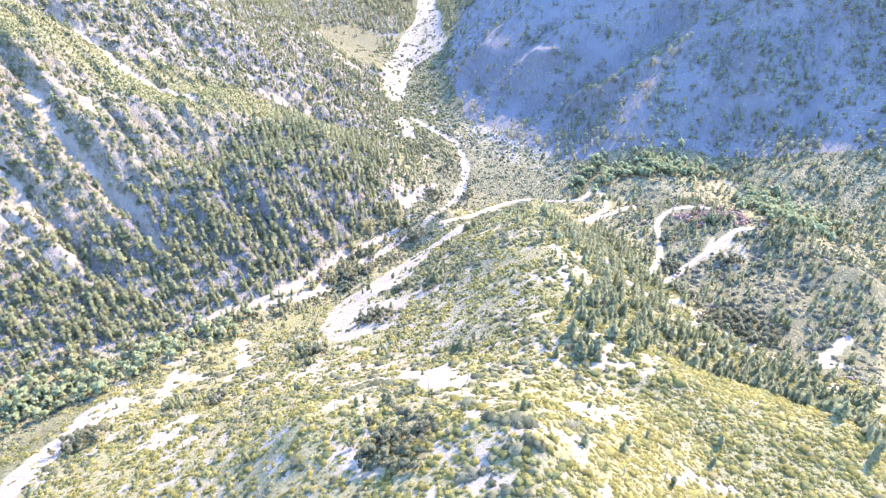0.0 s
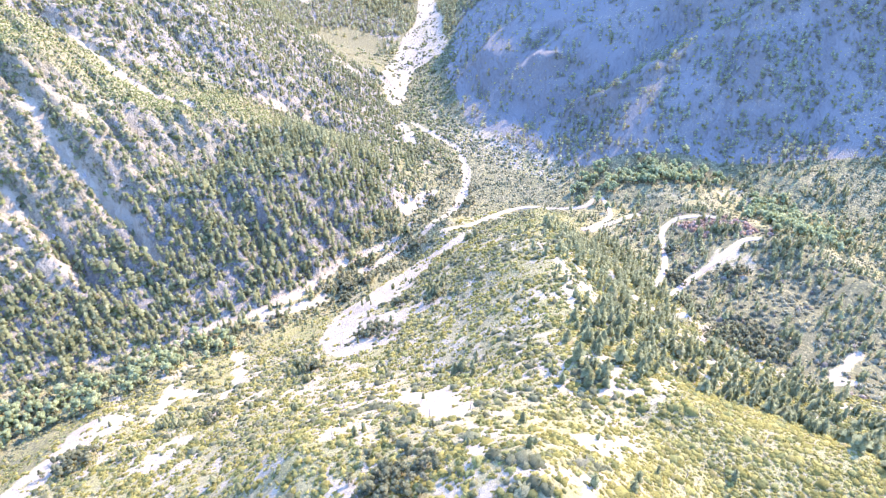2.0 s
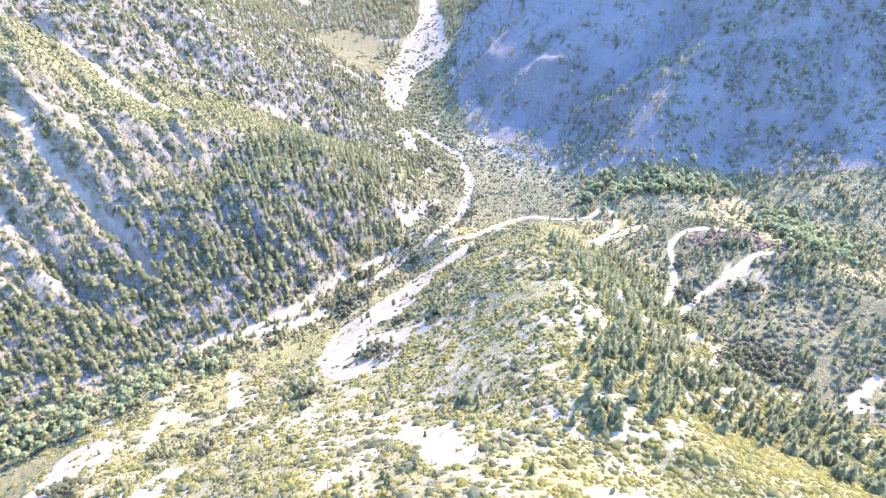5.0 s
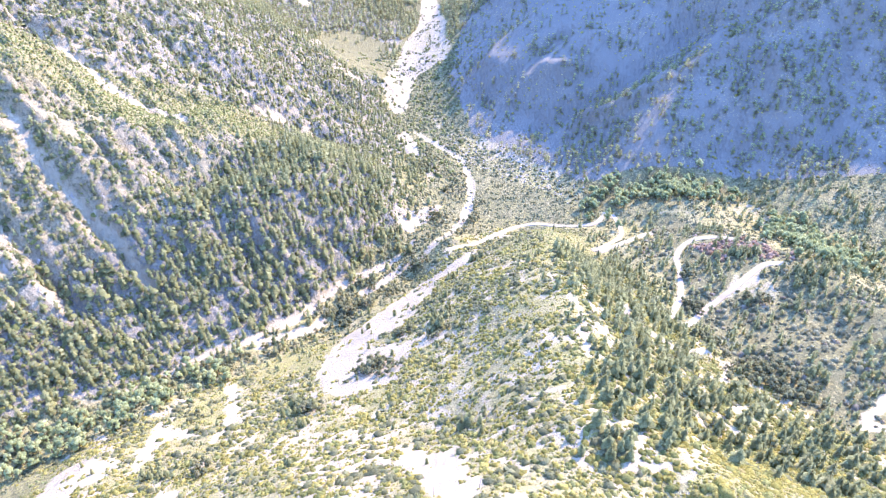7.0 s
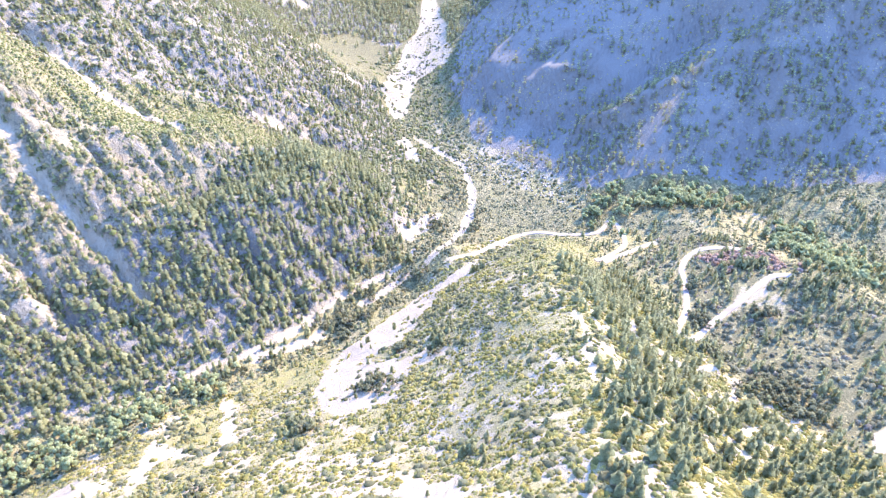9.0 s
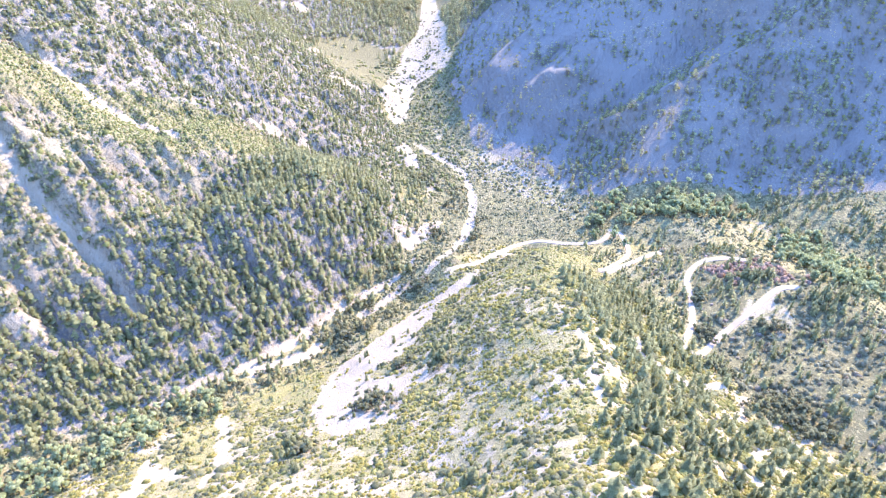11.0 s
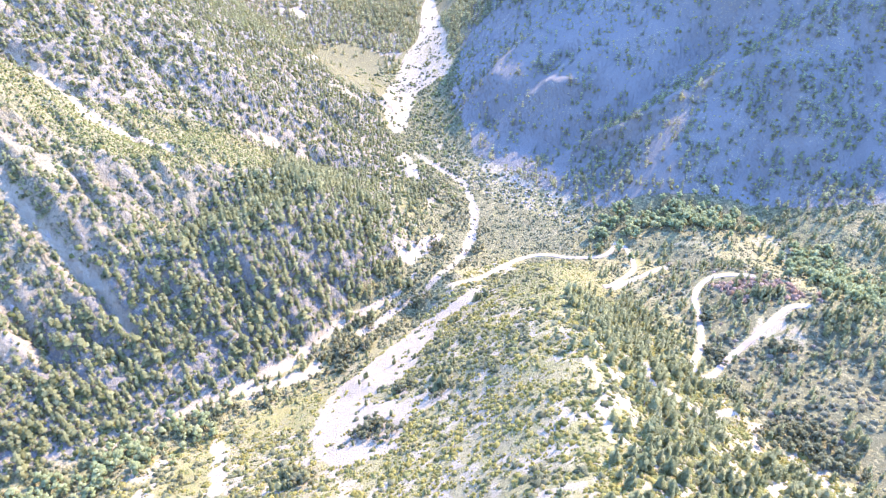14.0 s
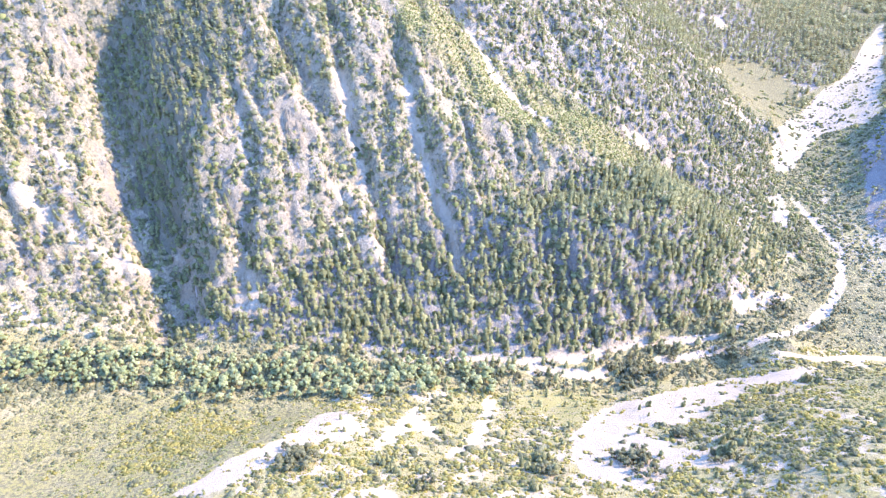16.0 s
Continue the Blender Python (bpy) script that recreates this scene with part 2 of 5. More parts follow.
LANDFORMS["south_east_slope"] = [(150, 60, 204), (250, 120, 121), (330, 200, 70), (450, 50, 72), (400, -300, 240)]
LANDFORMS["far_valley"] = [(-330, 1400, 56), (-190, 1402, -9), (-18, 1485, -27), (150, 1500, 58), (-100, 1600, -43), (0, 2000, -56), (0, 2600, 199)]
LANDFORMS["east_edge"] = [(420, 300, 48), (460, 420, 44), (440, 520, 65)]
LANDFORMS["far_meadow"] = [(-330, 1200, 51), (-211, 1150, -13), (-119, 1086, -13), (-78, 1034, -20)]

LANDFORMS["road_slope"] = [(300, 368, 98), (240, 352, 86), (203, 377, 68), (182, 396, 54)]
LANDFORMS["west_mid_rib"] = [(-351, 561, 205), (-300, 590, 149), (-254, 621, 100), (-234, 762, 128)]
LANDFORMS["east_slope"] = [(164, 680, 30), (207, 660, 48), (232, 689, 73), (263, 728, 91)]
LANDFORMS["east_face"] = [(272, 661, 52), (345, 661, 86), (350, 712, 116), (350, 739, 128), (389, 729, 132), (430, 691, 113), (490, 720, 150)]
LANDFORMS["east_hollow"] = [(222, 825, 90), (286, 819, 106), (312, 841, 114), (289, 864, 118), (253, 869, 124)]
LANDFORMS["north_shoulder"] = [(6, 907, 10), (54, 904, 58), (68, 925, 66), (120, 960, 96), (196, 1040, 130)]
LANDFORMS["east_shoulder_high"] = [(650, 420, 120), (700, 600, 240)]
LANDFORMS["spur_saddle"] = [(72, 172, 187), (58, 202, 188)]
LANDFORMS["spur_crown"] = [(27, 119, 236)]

# Bare ground: half width and course.
BARE = {}
BARE["west_channel"] = (4.6, [(-232, 364), (-218, 375), (-200, 391), (-184, 405), (-167, 415), (-150, 430), (-132, 447), (-120, 462), (-111, 478), (-99, 496), (-83, 514), (-60, 535), (-43, 553), (-35, 572)])
BARE["mid_channel"] = (5.2, [(-151, 416), (-137, 428), (-118, 440), (-108, 453)])
BARE["braid_channel"] = (4.4, [(-76, 495), (-63, 510), (-47, 529), (-19, 548), (2, 579), (16, 615), (25, 652), (25, 698), (17, 735), (3, 761), (-21, 790), (-42, 821)])
BARE["far_scar"] = (9, [(-294, 1283), (-268, 1298), (-252, 1286)])
BARE["rib_scar"] = (5.2, [(-296, 731), (-251, 706), (-223, 717)])
BARE["gully_floor"] = (5.2, [(-390, 486), (-359, 463), (-330, 443)])
BARE["gully_floor_north"] = (5.2, [(-348, 522), (-308, 491), (-267, 468), (-236, 444)])
BARE["ridge_trail"] = (2.2, [(65, 341), (72, 317), (70, 292), (66, 266)])

# Sand, gravel and washed ground, as outlines.
SAND = {}
SAND["sand_flat"] = [(-88, 356), (-91, 374), (-87, 395), (-84, 413), (-75, 424), (-69, 438), (-58, 454), (-45, 473), (-36, 483), (-21, 505), (-4, 511), (9, 520), (26, 530), (24, 512), (10, 493), (-4, 486), (-12, 458), (-21, 428), (-25, 407), (-33, 398), (-45, 384), (-60, 377), (-74, 369)]
SAND["sand_skirt"] = [(-92, 354), (-79, 375), (-56, 375), (-35, 361), (-19, 364), (-2, 357), (0, 349), (-17, 344), (-27, 338), (-31, 313), (-44, 311), (-63, 308), (-81, 328)]
SAND["channel_fan"] = [(-54, 607), (-51, 589), (-37, 582), (-25, 599), (-2, 642), (-21, 632), (-40, 614)]
SAND["terrace_strip_end"] = [(-162, 365), (-156, 370), (-145, 349), (-137, 324), (-134, 307), (-134, 293), (-137, 283), (-135, 266), (-141, 286), (-143, 304), (-148, 327), (-154, 345)]
SAND["terrace_strip_mid"] = [(-188, 322), (-179, 316), (-167, 308), (-165, 299), (-173, 291), (-168, 273), (-175, 261), (-181, 269), (-185, 288), (-188, 305), (-190, 318)]
SAND["terrace_strip"] = [(-227, 284), (-210, 270), (-188, 260), (-187, 253), (-195, 254), (-197, 245), (-207, 241), (-216, 238), (-213, 228), (-214, 217), (-218, 209), (-213, 197), (-210, 189), (-210, 179), (-231, 169), (-229, 181), (-230, 195), (-226, 211), (-222, 227), (-225, 250), (-232, 274)]
SAND["terrace_strip_start"] = [(-232, 202), (-215, 207), (-214, 224), (-215, 253), (-224, 286), (-211, 281), (-191, 266), (-199, 257), (-198, 250), (-205, 249), (-204, 231), (-204, 216), (-206, 202), (-211, 191), (-212, 184), (-221, 187)]
SAND["gully_clearing"] = [(125, 328), (133, 332), (143, 333), (155, 342), (166, 355), (166, 346), (159, 337), (142, 325), (134, 327)]
SAND["gully_clearing_low"] = [(116, 270), (125, 281), (141, 302), (143, 299), (133, 286), (123, 274)]
SAND["gully_clearing_near"] = [(137, 264), (155, 282), (175, 293), (175, 287), (151, 269)]
SAND["gully_clearing_bend"] = [(153, 309), (171, 329), (175, 322), (175, 315), (167, 311), (154, 304)]
SAND["lower_clearing"] = [(228, 282), (238, 293), (258, 308), (272, 315), (266, 304), (253, 296), (240, 287), (252, 284), (251, 280), (228, 278)]
SAND["saddle_trail"] = [(69, 220), (72, 212), (66, 200), (64, 192), (66, 189), (81, 189), (82, 183), (77, 182), (66, 185), (61, 180), (58, 174), (53, 171), (58, 180), (62, 188), (63, 199)]
SAND["saddle_trail_low"] = [(70, 172), (73, 173), (69, 161), (69, 154), (73, 153), (63, 148), (58, 143), (64, 154)]
SAND["spur_gap_a"] = [(45, 161), (48, 157), (50, 147), (45, 144), (43, 149)]
SAND["spur_gap_b"] = [(25, 126), (28, 124), (28, 119), (24, 116), (25, 120)]
SAND["spur_gap_c"] = [(44, 113), (48, 111), (49, 107), (45, 103), (43, 105)]
SAND["spur_gap_d"] = [(69, 125), (84, 133), (88, 130), (98, 129), (99, 124), (86, 123), (86, 127), (74, 124)]
SAND["spur_gap_e"] = [(89, 145), (99, 148), (96, 144), (87, 143)]
SAND["spur_gap_f"] = [(7, 120), (14, 120), (18, 122), (18, 117), (14, 116), (12, 111), (8, 109), (8, 116)]
SAND["spur_gap_g"] = [(-37, 142), (-28, 139), (-24, 129), (-29, 127), (-34, 132)]
SAND["spur_gap_h"] = [(-154, 207), (-145, 220), (-135, 220), (-133, 204), (-148, 203)]
SAND["spur_gap_i"] = [(-150, 233), (-135, 234), (-124, 222), (-140, 225)]
SAND["spur_gap_j"] = [(-78, 169), (-71, 167), (-67, 158), (-74, 160)]
SAND["spur_gap_k"] = [(-22, 234), (2, 209), (11, 181), (8, 167), (-5, 175), (-23, 212)]
SAND["far_wash"] = [(-50, 1423), (-17, 1411), (-10, 1279), (-15, 1219), (1, 1111), (11, 1047), (-4, 1036), (-22, 1031), (-35, 1022), (-49, 1010), (-51, 961), (-55, 921), (-63, 869), (-61, 838), (-66, 848), (-76, 873), (-86, 914), (-95, 938), (-94, 1055), (-82, 1097), (-75, 1218), (-56, 1285)]
SAND["far_wash_head"] = [(-84, 1101), (-74, 1178), (-54, 1306), (-55, 1397), (-51, 1521), (-37, 1605), (1, 1197), (-6, 1045), (-34, 1038), (-57, 988)]
SAND["wash_fork"] = [(-65, 833), (-47, 813), (-34, 769), (-36, 745), (-51, 767), (-63, 795)]

# Bare rock and scree on the slopes, as outlines.
SCREE = {}
SCREE["wall_slab"] = [(-362, 424), (-346, 433), (-320, 430), (-313, 433), (-315, 416), (-331, 414), (-347, 418)]
SCREE["wall_slab_low"] = [(-332, 401), (-310, 416), (-298, 423), (-279, 408), (-299, 394), (-319, 393)]
SCREE["debris_fan"] = [(-390, 345), (-380, 352), (-359, 340), (-343, 332), (-332, 315), (-347, 302), (-372, 322)]
SCREE["west_scree"] = [(-563, 265), (-540, 275), (-510, 281), (-481, 286), (-452, 306), (-442, 303), (-445, 285), (-469, 276), (-502, 267), (-534, 260), (-554, 256)]
SCREE["west_scree_low"] = [(-503, 214), (-484, 218), (-457, 222), (-466, 210), (-487, 205)]
SCREE["west_slab"] = [(-571, 302), (-558, 312), (-529, 309), (-529, 299), (-551, 297), (-567, 292)]
SCREE["ravine_cone"] = [(-447, 411), (-436, 415), (-418, 404), (-400, 387), (-405, 376), (-425, 392)]
SCREE["chute"] = [(-380, 641), (-358, 640), (-334, 632), (-312, 620), (-272, 618), (-232, 595), (-240, 592), (-280, 612), (-300, 596), (-321, 611), (-337, 616), (-363, 633), (-384, 639)]
SCREE["north_chute"] = [(-215, 714), (-195, 737), (-158, 756), (-137, 763), (-154, 752), (-184, 711), (-203, 695)]
SCREE["north_chute_a"] = [(-258, 1065), (-248, 1153), (-195, 1056), (-191, 974), (-219, 960)]
SCREE["north_chute_b"] = [(-160, 934), (-140, 942), (-118, 939), (-124, 922), (-152, 909)]
SCREE["north_chute_c"] = [(-136, 853), (-107, 865), (-118, 852)]
SCREE["north_chute_d"] = [(-299, 784), (-274, 792), (-250, 803), (-247, 771), (-284, 776)]
SCREE["road_gravel"] = [(220, 423), (248, 432), (246, 419), (241, 402), (229, 396), (224, 405)]
SCREE["hill_gravel"] = [(181, 497), (193, 494), (184, 469), (186, 454), (178, 461), (176, 480)]
SCREE["spur_pale"] = [(-83, 273), (-47, 263), (-26, 246), (-20, 184), (-32, 169), (-49, 162), (-73, 221)]
SCREE["bottom_bar"] = [(-26, 872), (24, 806), (69, 757), (103, 713), (130, 681), (121, 670), (90, 705), (55, 742), (17, 787), (-18, 829)]
SCREE["creek_bars_gravel"] = [(273, 584), (292, 598), (299, 591), (304, 574), (306, 559), (284, 519), (284, 533), (284, 561), (269, 561)]
SCREE["creek_bars_west_gravel"] = [(201, 585), (227, 572), (247, 558), (241, 549), (221, 566), (200, 578)]
SCREE["road_apron"] = [(171, 390), (183, 404), (202, 419), (216, 433), (224, 448), (227, 444), (222, 431), (234, 440), (244, 450), (256, 457), (265, 452), (265, 446), (250, 445), (238, 430), (222, 420), (208, 415), (196, 412), (186, 401), (173, 387)]

# Dirt roads: width and course.
ROADS = {}
ROADS["toe_road"] = (3.5, [(1, 538), (27, 552), (50, 578), (71, 596), (90, 599), (115, 587), (135, 581), (148, 583), (159, 597)])
ROADS["creek_road"] = (3.5, [(159, 597), (165, 586), (165, 555), (154, 535), (138, 520), (129, 515)])
ROADS["hill_road"] = (3.5, [(137, 514), (156, 526), (179, 540), (191, 545)])
ROADS["switchback"] = (3.5, [(244, 496), (227, 500), (211, 500), (198, 492), (189, 476), (186, 458), (181, 438), (174, 418), (161, 396), (162, 386), (173, 390), (188, 406), (205, 419), (219, 429), (235, 442), (248, 450), (262, 450)])
ROADS["gully_road"] = (3.5, [(110, 355), (111, 336), (121, 333), (133, 330), (144, 329), (163, 341)])

# Gullies: depth, half width and course.
GULLIES = {}
GULLIES["west_ravine"] = (34, 32, [(-587, 424), (-582, 393), (-560, 368), (-525, 350), (-484, 333), (-444, 312), (-411, 287)])
GULLIES["wall_gully"] = (10, 10, [(-457, 419), (-424, 402), (-399, 379), (-387, 355), (-365, 328)])
GULLIES["slab_gully"] = (9, 10, [(-437, 527), (-395, 492), (-362, 465), (-332, 446), (-304, 432), (-281, 412)])
GULLIES["rib_gully"] = (8, 9, [(-387, 555), (-348, 522), (-310, 493), (-271, 470), (-236, 444)])
GULLIES["narrow_gully"] = (5, 8, [(-322, 549), (-276, 516), (-235, 497), (-201, 478)])
GULLIES["low_gully"] = (4, 8, [(-268, 539), (-225, 518), (-190, 495), (-167, 486)])
GULLIES["chute_gully_line"] = (9, 12, [(-381, 634), (-318, 619), (-242, 590)])
GULLIES["upper_gully"] = (12, 14, [(-459, 482), (-414, 464), (-380, 457), (-347, 442)])
GULLIES["north_gully"] = (9, 13, [(-322, 726), (-256, 709), (-210, 720), (-106, 765)])
GULLIES["bench_gully"] = (7, 11, [(-264, 851), (-199, 850), (-124, 842)])
GULLIES["far_west_gully"] = (10, 14, [(-562, 320), (-532, 321), (-477, 309), (-449, 309)])
GULLIES["east_ravine"] = (14, 20, [(330, 880), (262, 822), (205, 790), (160, 785), (115, 778)])
GULLIES["east_gully_a"] = (7, 12, [(330, 745), (308, 690), (292, 645)])
GULLIES["east_gully_b"] = (8, 12, [(430, 760), (402, 690), (375, 625)])
# added notch in the unseen ridge, lets a strip of sun reach the crest
GULLIES["sunlight_notch"] = (52, 12, [(449, 937), (491, 979), (534, 1022), (590, 1078)])
GULLIES["north_hollow"] = (10, 14, [(150, 900), (90, 862), (50, 850)])

# Sharp crests: height, half width and course.
RIBS = {}
RIBS["east_rib_line"] = (12, 22, [(120, 742), (157, 754), (196, 737), (252, 762), (325, 782), (400, 800)])
RIBS["east_crest_line"] = (11, 11, [(132, 738), (157, 750), (186, 736), (220, 742), (252, 757)])
RIBS["north_rib_line"] = (10, 20, [(2, 905), (54, 904), (68, 925), (120, 960), (196, 1040)])
RIBS["middle_rib_line"] = (9, 18, [(80, 822), (117, 843), (172, 837), (186, 869)])
RIBS["ravine_rib"] = (10, 18, [(-456, 415), (-443, 382), (-432, 354), (-409, 342), (-383, 335)])
RIBS["face_rib_line"] = (9, 16, [(330, 632), (347, 665), (352, 712), (352, 742)])

# Groves: trees, spread, height and middle.
GROVES = {}
GROVES["sand_flat_oaks"] = (28, 10, 6, (-48, 337))
GROVES["channel_oaks"] = (22, 12, 6, (-90, 457))
GROVES["bank_oaks"] = (16, 9, 5, (-51, 495))
GROVES["sand_pines"] = (2, 3, 7, (-62, 414))
GROVES["toe_pines"] = (9, 6, 8, (26, 496))
GROVES["toe_pines_low"] = (5, 5, 7, (4, 468))
GROVES["edge_pines"] = (6, 5, 6, (-4, 411))
GROVES["edge_oaks"] = (9, 7, 5, (-8, 361))
GROVES["terrace_oaks"] = (12, 9, 6, (-83, 307))
GROVES["terrace_oaks_low"] = (10, 9, 5, (-142, 413))
GROVES["island_oaks"] = (34, 14, 5, (-14, 613))
GROVES["confluence_trees"] = (7, 6, 6, (23, 609))
GROVES["switchback_oaks"] = (14, 7, 5, (181, 408))
GROVES["bend_oaks"] = (10, 7, 5, (189, 453))
GROVES["road_pines"] = (14, 9, 8, (242, 468))
GROVES["road_pines_low"] = (9, 7, 8, (214, 465))
GROVES["bank_pines"] = (16, 11, 8, (258, 423))
GROVES["gully_oaks"] = (16, 10, 5, (178, 367))
GROVES["saddle_pines"] = (12, 8, 7, (61, 196))
GROVES["hollow_oaks"] = (14, 9, 4, (-12, 134))
GROVES["terrace_pines"] = (14, 10, 6, (-153, 250))
GROVES["strip_pines"] = (9, 8, 5, (-164, 223))
GROVES["slope_oaks"] = (12, 12, 5, (-125, 248))
GROVES["sand_edge_oaks"] = (12, 8, 5, (-53, 341))
GROVES["row_oaks"] = (18, 10, 5, (-73, 478))
GROVES["row_oaks_upper"] = (16, 9, 6, (-30, 534))
GROVES["sand_edge_pines"] = (8, 6, 7, (-7, 378))
GROVES["neck_oaks"] = (18, 12, 5, (-2, 665))
GROVES["fork_oaks"] = (16, 11, 5, (-31, 720))
GROVES["low_pines"] = (6, 6, 6, (-82, 282))
GROVES["strip_end_oaks"] = (8, 6, 4, (-161, 322))
GROVES["bar_oaks"] = (24, 9, 7, (-91, 467))
GROVES["bar_oaks_upper"] = (12, 5, 7, (-69, 476))
GROVES["sand_pines_clump"] = (8, 4, 10, (-7, 364))
GROVES["toe_row_oaks"] = (10, 6, 6, (-35, 376))
GROVES["braid_oaks"] = (24, 8, 5, (-77, 507))
GROVES["strip_pines_near"] = (16, 8, 8, (-90, 307))
GROVES["strip_oaks"] = (32, 11, 6, (-197, 225))
GROVES["hollow_scrub_oaks"] = (50, 15, 4.5, (-16, 134))
GROVES["flank_pines"] = (5, 5, 9, (11, 240))
GROVES["thicket_oaks"] = (50, 22, 6, (195, 328))
GROVES["thicket_oaks_low"] = (40, 20, 6, (210, 319))
GROVES["arm_oaks"] = (16, 6, 6, (182, 412))
GROVES["arm_oaks_upper"] = (12, 5, 6, (190, 453))
GROVES["hill_oaks"] = (14, 7, 6, (226, 409))
GROVES["bend_pines"] = (14, 7, 9, (233, 471))
GROVES["slope_pines"] = (16, 10, 9, (274, 428))

# Patches of one cover, as outlines.
PATCHES = {}
PATCHES["terrace_meadow"] = [(-403, 128), (-400, 186), (-334, 242), (-257, 293), (-224, 282), (-223, 224), (-231, 169), (-315, 100)]
PATCHES["terrace_meadow_low"] = [(-183, 313), (-177, 334), (-159, 362), (-159, 371), (-145, 392), (-118, 417), (-89, 426), (-89, 393), (-94, 379), (-87, 358), (-123, 373), (-142, 371), (-149, 363), (-154, 355), (-148, 318), (-146, 306)]
PATCHES["knoll_meadow"] = [(41, 531), (68, 574), (89, 592), (112, 572), (129, 557), (135, 507), (140, 480), (102, 429), (76, 388), (59, 412), (40, 439)]
PATCHES["far_meadow_patch"] = [(-238, 1197), (-169, 1265), (-102, 1204), (-103, 1069), (-90, 979), (-115, 955), (-154, 955), (-193, 1027)]
PATCHES["wash_meadow"] = [(-68, 754), (-46, 750), (-30, 709), (-21, 680), (-32, 655), (-51, 661), (-62, 703)]
PATCHES["east_meadow"] = [(286, 626), (360, 603), (439, 580), (383, 457), (361, 498), (328, 543)]
PATCHES["flat_meadow"] = [(29, 705), (120, 643), (135, 598), (88, 607), (48, 594), (29, 615)]
PATCHES["green_ridge_patch"] = [(-400, 592), (-387, 620), (-360, 612), (-337, 630), (-304, 628), (-297, 649), (-262, 668), (-218, 685), (-175, 700), (-160, 650), (-178, 631), (-211, 596), (-231, 575), (-260, 560), (-291, 560), (-322, 562), (-345, 550), (-375, 545)]
PATCHES["chaparral_near"] = [(71, 163), (137, 241), (173, 253), (176, 212), (178, 161), (149, 117), (33, 97), (49, 132)]
PATCHES["chaparral_west"] = [(-96, 147), (-46, 195), (-5, 164), (43, 151), (49, 132), (33, 97), (-105, 139)]
PATCHES["wall_forest"] = [(-386, 269), (-385, 286), (-373, 318), (-352, 341), (-312, 411), (-258, 464), (-208, 569), (-148, 732), (-61, 658), (-39, 555), (-89, 506), (-146, 424), (-242, 363), (-325, 309)]
PATCHES["north_forest"] = [(-256, 697), (-212, 792), (-142, 850), (-70, 793), (-65, 713), (-157, 752), (-225, 704)]
PATCHES["spur_forest"] = [(90, 440), (142, 494), (162, 421), (165, 356), (131, 246), (58, 211), (76, 289), (78, 357)]
PATCHES["shoulder_forest"] = [(103, 262), (179, 327), (219, 260), (224, 214), (156, 139), (142, 169), (140, 242), (72, 183), (50, 177), (57, 200)]
PATCHES["road_scrub"] = [(212, 577), (276, 467), (326, 371), (245, 242), (220, 288), (182, 335), (173, 405), (171, 502)]
PATCHES["alder_grove"] = [(144, 636), (172, 638), (198, 632), (224, 632), (252, 632), (269, 617), (277, 605), (261, 581), (239, 593), (216, 600), (193, 611), (179, 619), (171, 608), (147, 619)]
PATCHES["alder_strip"] = [(301, 553), (317, 548), (325, 534), (328, 510), (342, 503), (342, 481), (307, 435), (302, 444), (298, 466), (289, 487), (285, 504), (288, 527)]
PATCHES["creek_grove"] = [(140, 622), (168, 616), (178, 580), (165, 568), (141, 593)]
PATCHES["stream_grove"] = [(-476, 168), (-443, 210), (-373, 257), (-310, 299), (-262, 325), (-222, 356), (-184, 384), (-160, 402), (-172, 378), (-200, 345), (-244, 306), (-288, 280), (-347, 239), (-416, 196), (-466, 163)]
PATCHES["stream_scrub"] = [(-469, 163), (-421, 198), (-351, 241), (-291, 281), (-249, 307), (-186, 351), (-164, 325), (-241, 299), (-282, 273), (-342, 234), (-403, 188), (-432, 145)]
PATCHES["olive_patch"] = [(-321, 182), (-339, 211), (-313, 241), (-276, 249), (-251, 227), (-254, 193), (-275, 166)]
PATCHES["island_scrub"] = [(-115, 461), (-98, 503), (-65, 547), (-32, 598), (-6, 634), (9, 607), (-18, 554), (-10, 520), (-57, 481), (-92, 444)]
# follows the outline of the ravine's shade; brush and close pines darken it
PATCHES["ravine_shade_woods"] = [(-597, 418), (-480, 471), (-471, 451), (-463, 427), (-466, 400), (-460, 370), (-453, 349), (-431, 331), (-448, 321), (-467, 319), (-500, 339), (-527, 354), (-567, 373), (-591, 390)]
PATCHES["knoll_flat"] = [(-51, 420), (-12, 512), (74, 597), (69, 333), (-28, 293)]
PATCHES["rust_brush"] = [(211, 498), (254, 501), (282, 481), (269, 456), (246, 467), (222, 467), (205, 475)]
PATCHES["flood_plain_patch"] = [(-35, 875), (5, 809), (70, 755), (148, 645), (131, 626), (66, 691), (24, 730), (-12, 778)]
PATCHES["far_forest"] = [(-318, 1265), (-248, 1365), (-107, 1487), (-59, 1457), (-99, 1353), (-138, 1249), (-188, 1207), (-244, 1204), (-278, 1196), (-307, 1206)]


# ---- the lie of the land ----
def along(points, step=30.0):
    pts, out = np.array(points, float), []
    for a, b in zip(pts[:-1], pts[1:]):
        n = max(1, int(math.hypot(*(b - a)[:2]) // step))
        out += [a + (b - a) * i / n for i in range(n)]
    return np.array(out + [pts[-1]])


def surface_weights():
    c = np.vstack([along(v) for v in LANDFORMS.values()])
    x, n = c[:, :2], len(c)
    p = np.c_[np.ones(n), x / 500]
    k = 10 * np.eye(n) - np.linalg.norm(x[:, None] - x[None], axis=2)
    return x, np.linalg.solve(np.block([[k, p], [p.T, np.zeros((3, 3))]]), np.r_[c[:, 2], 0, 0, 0])


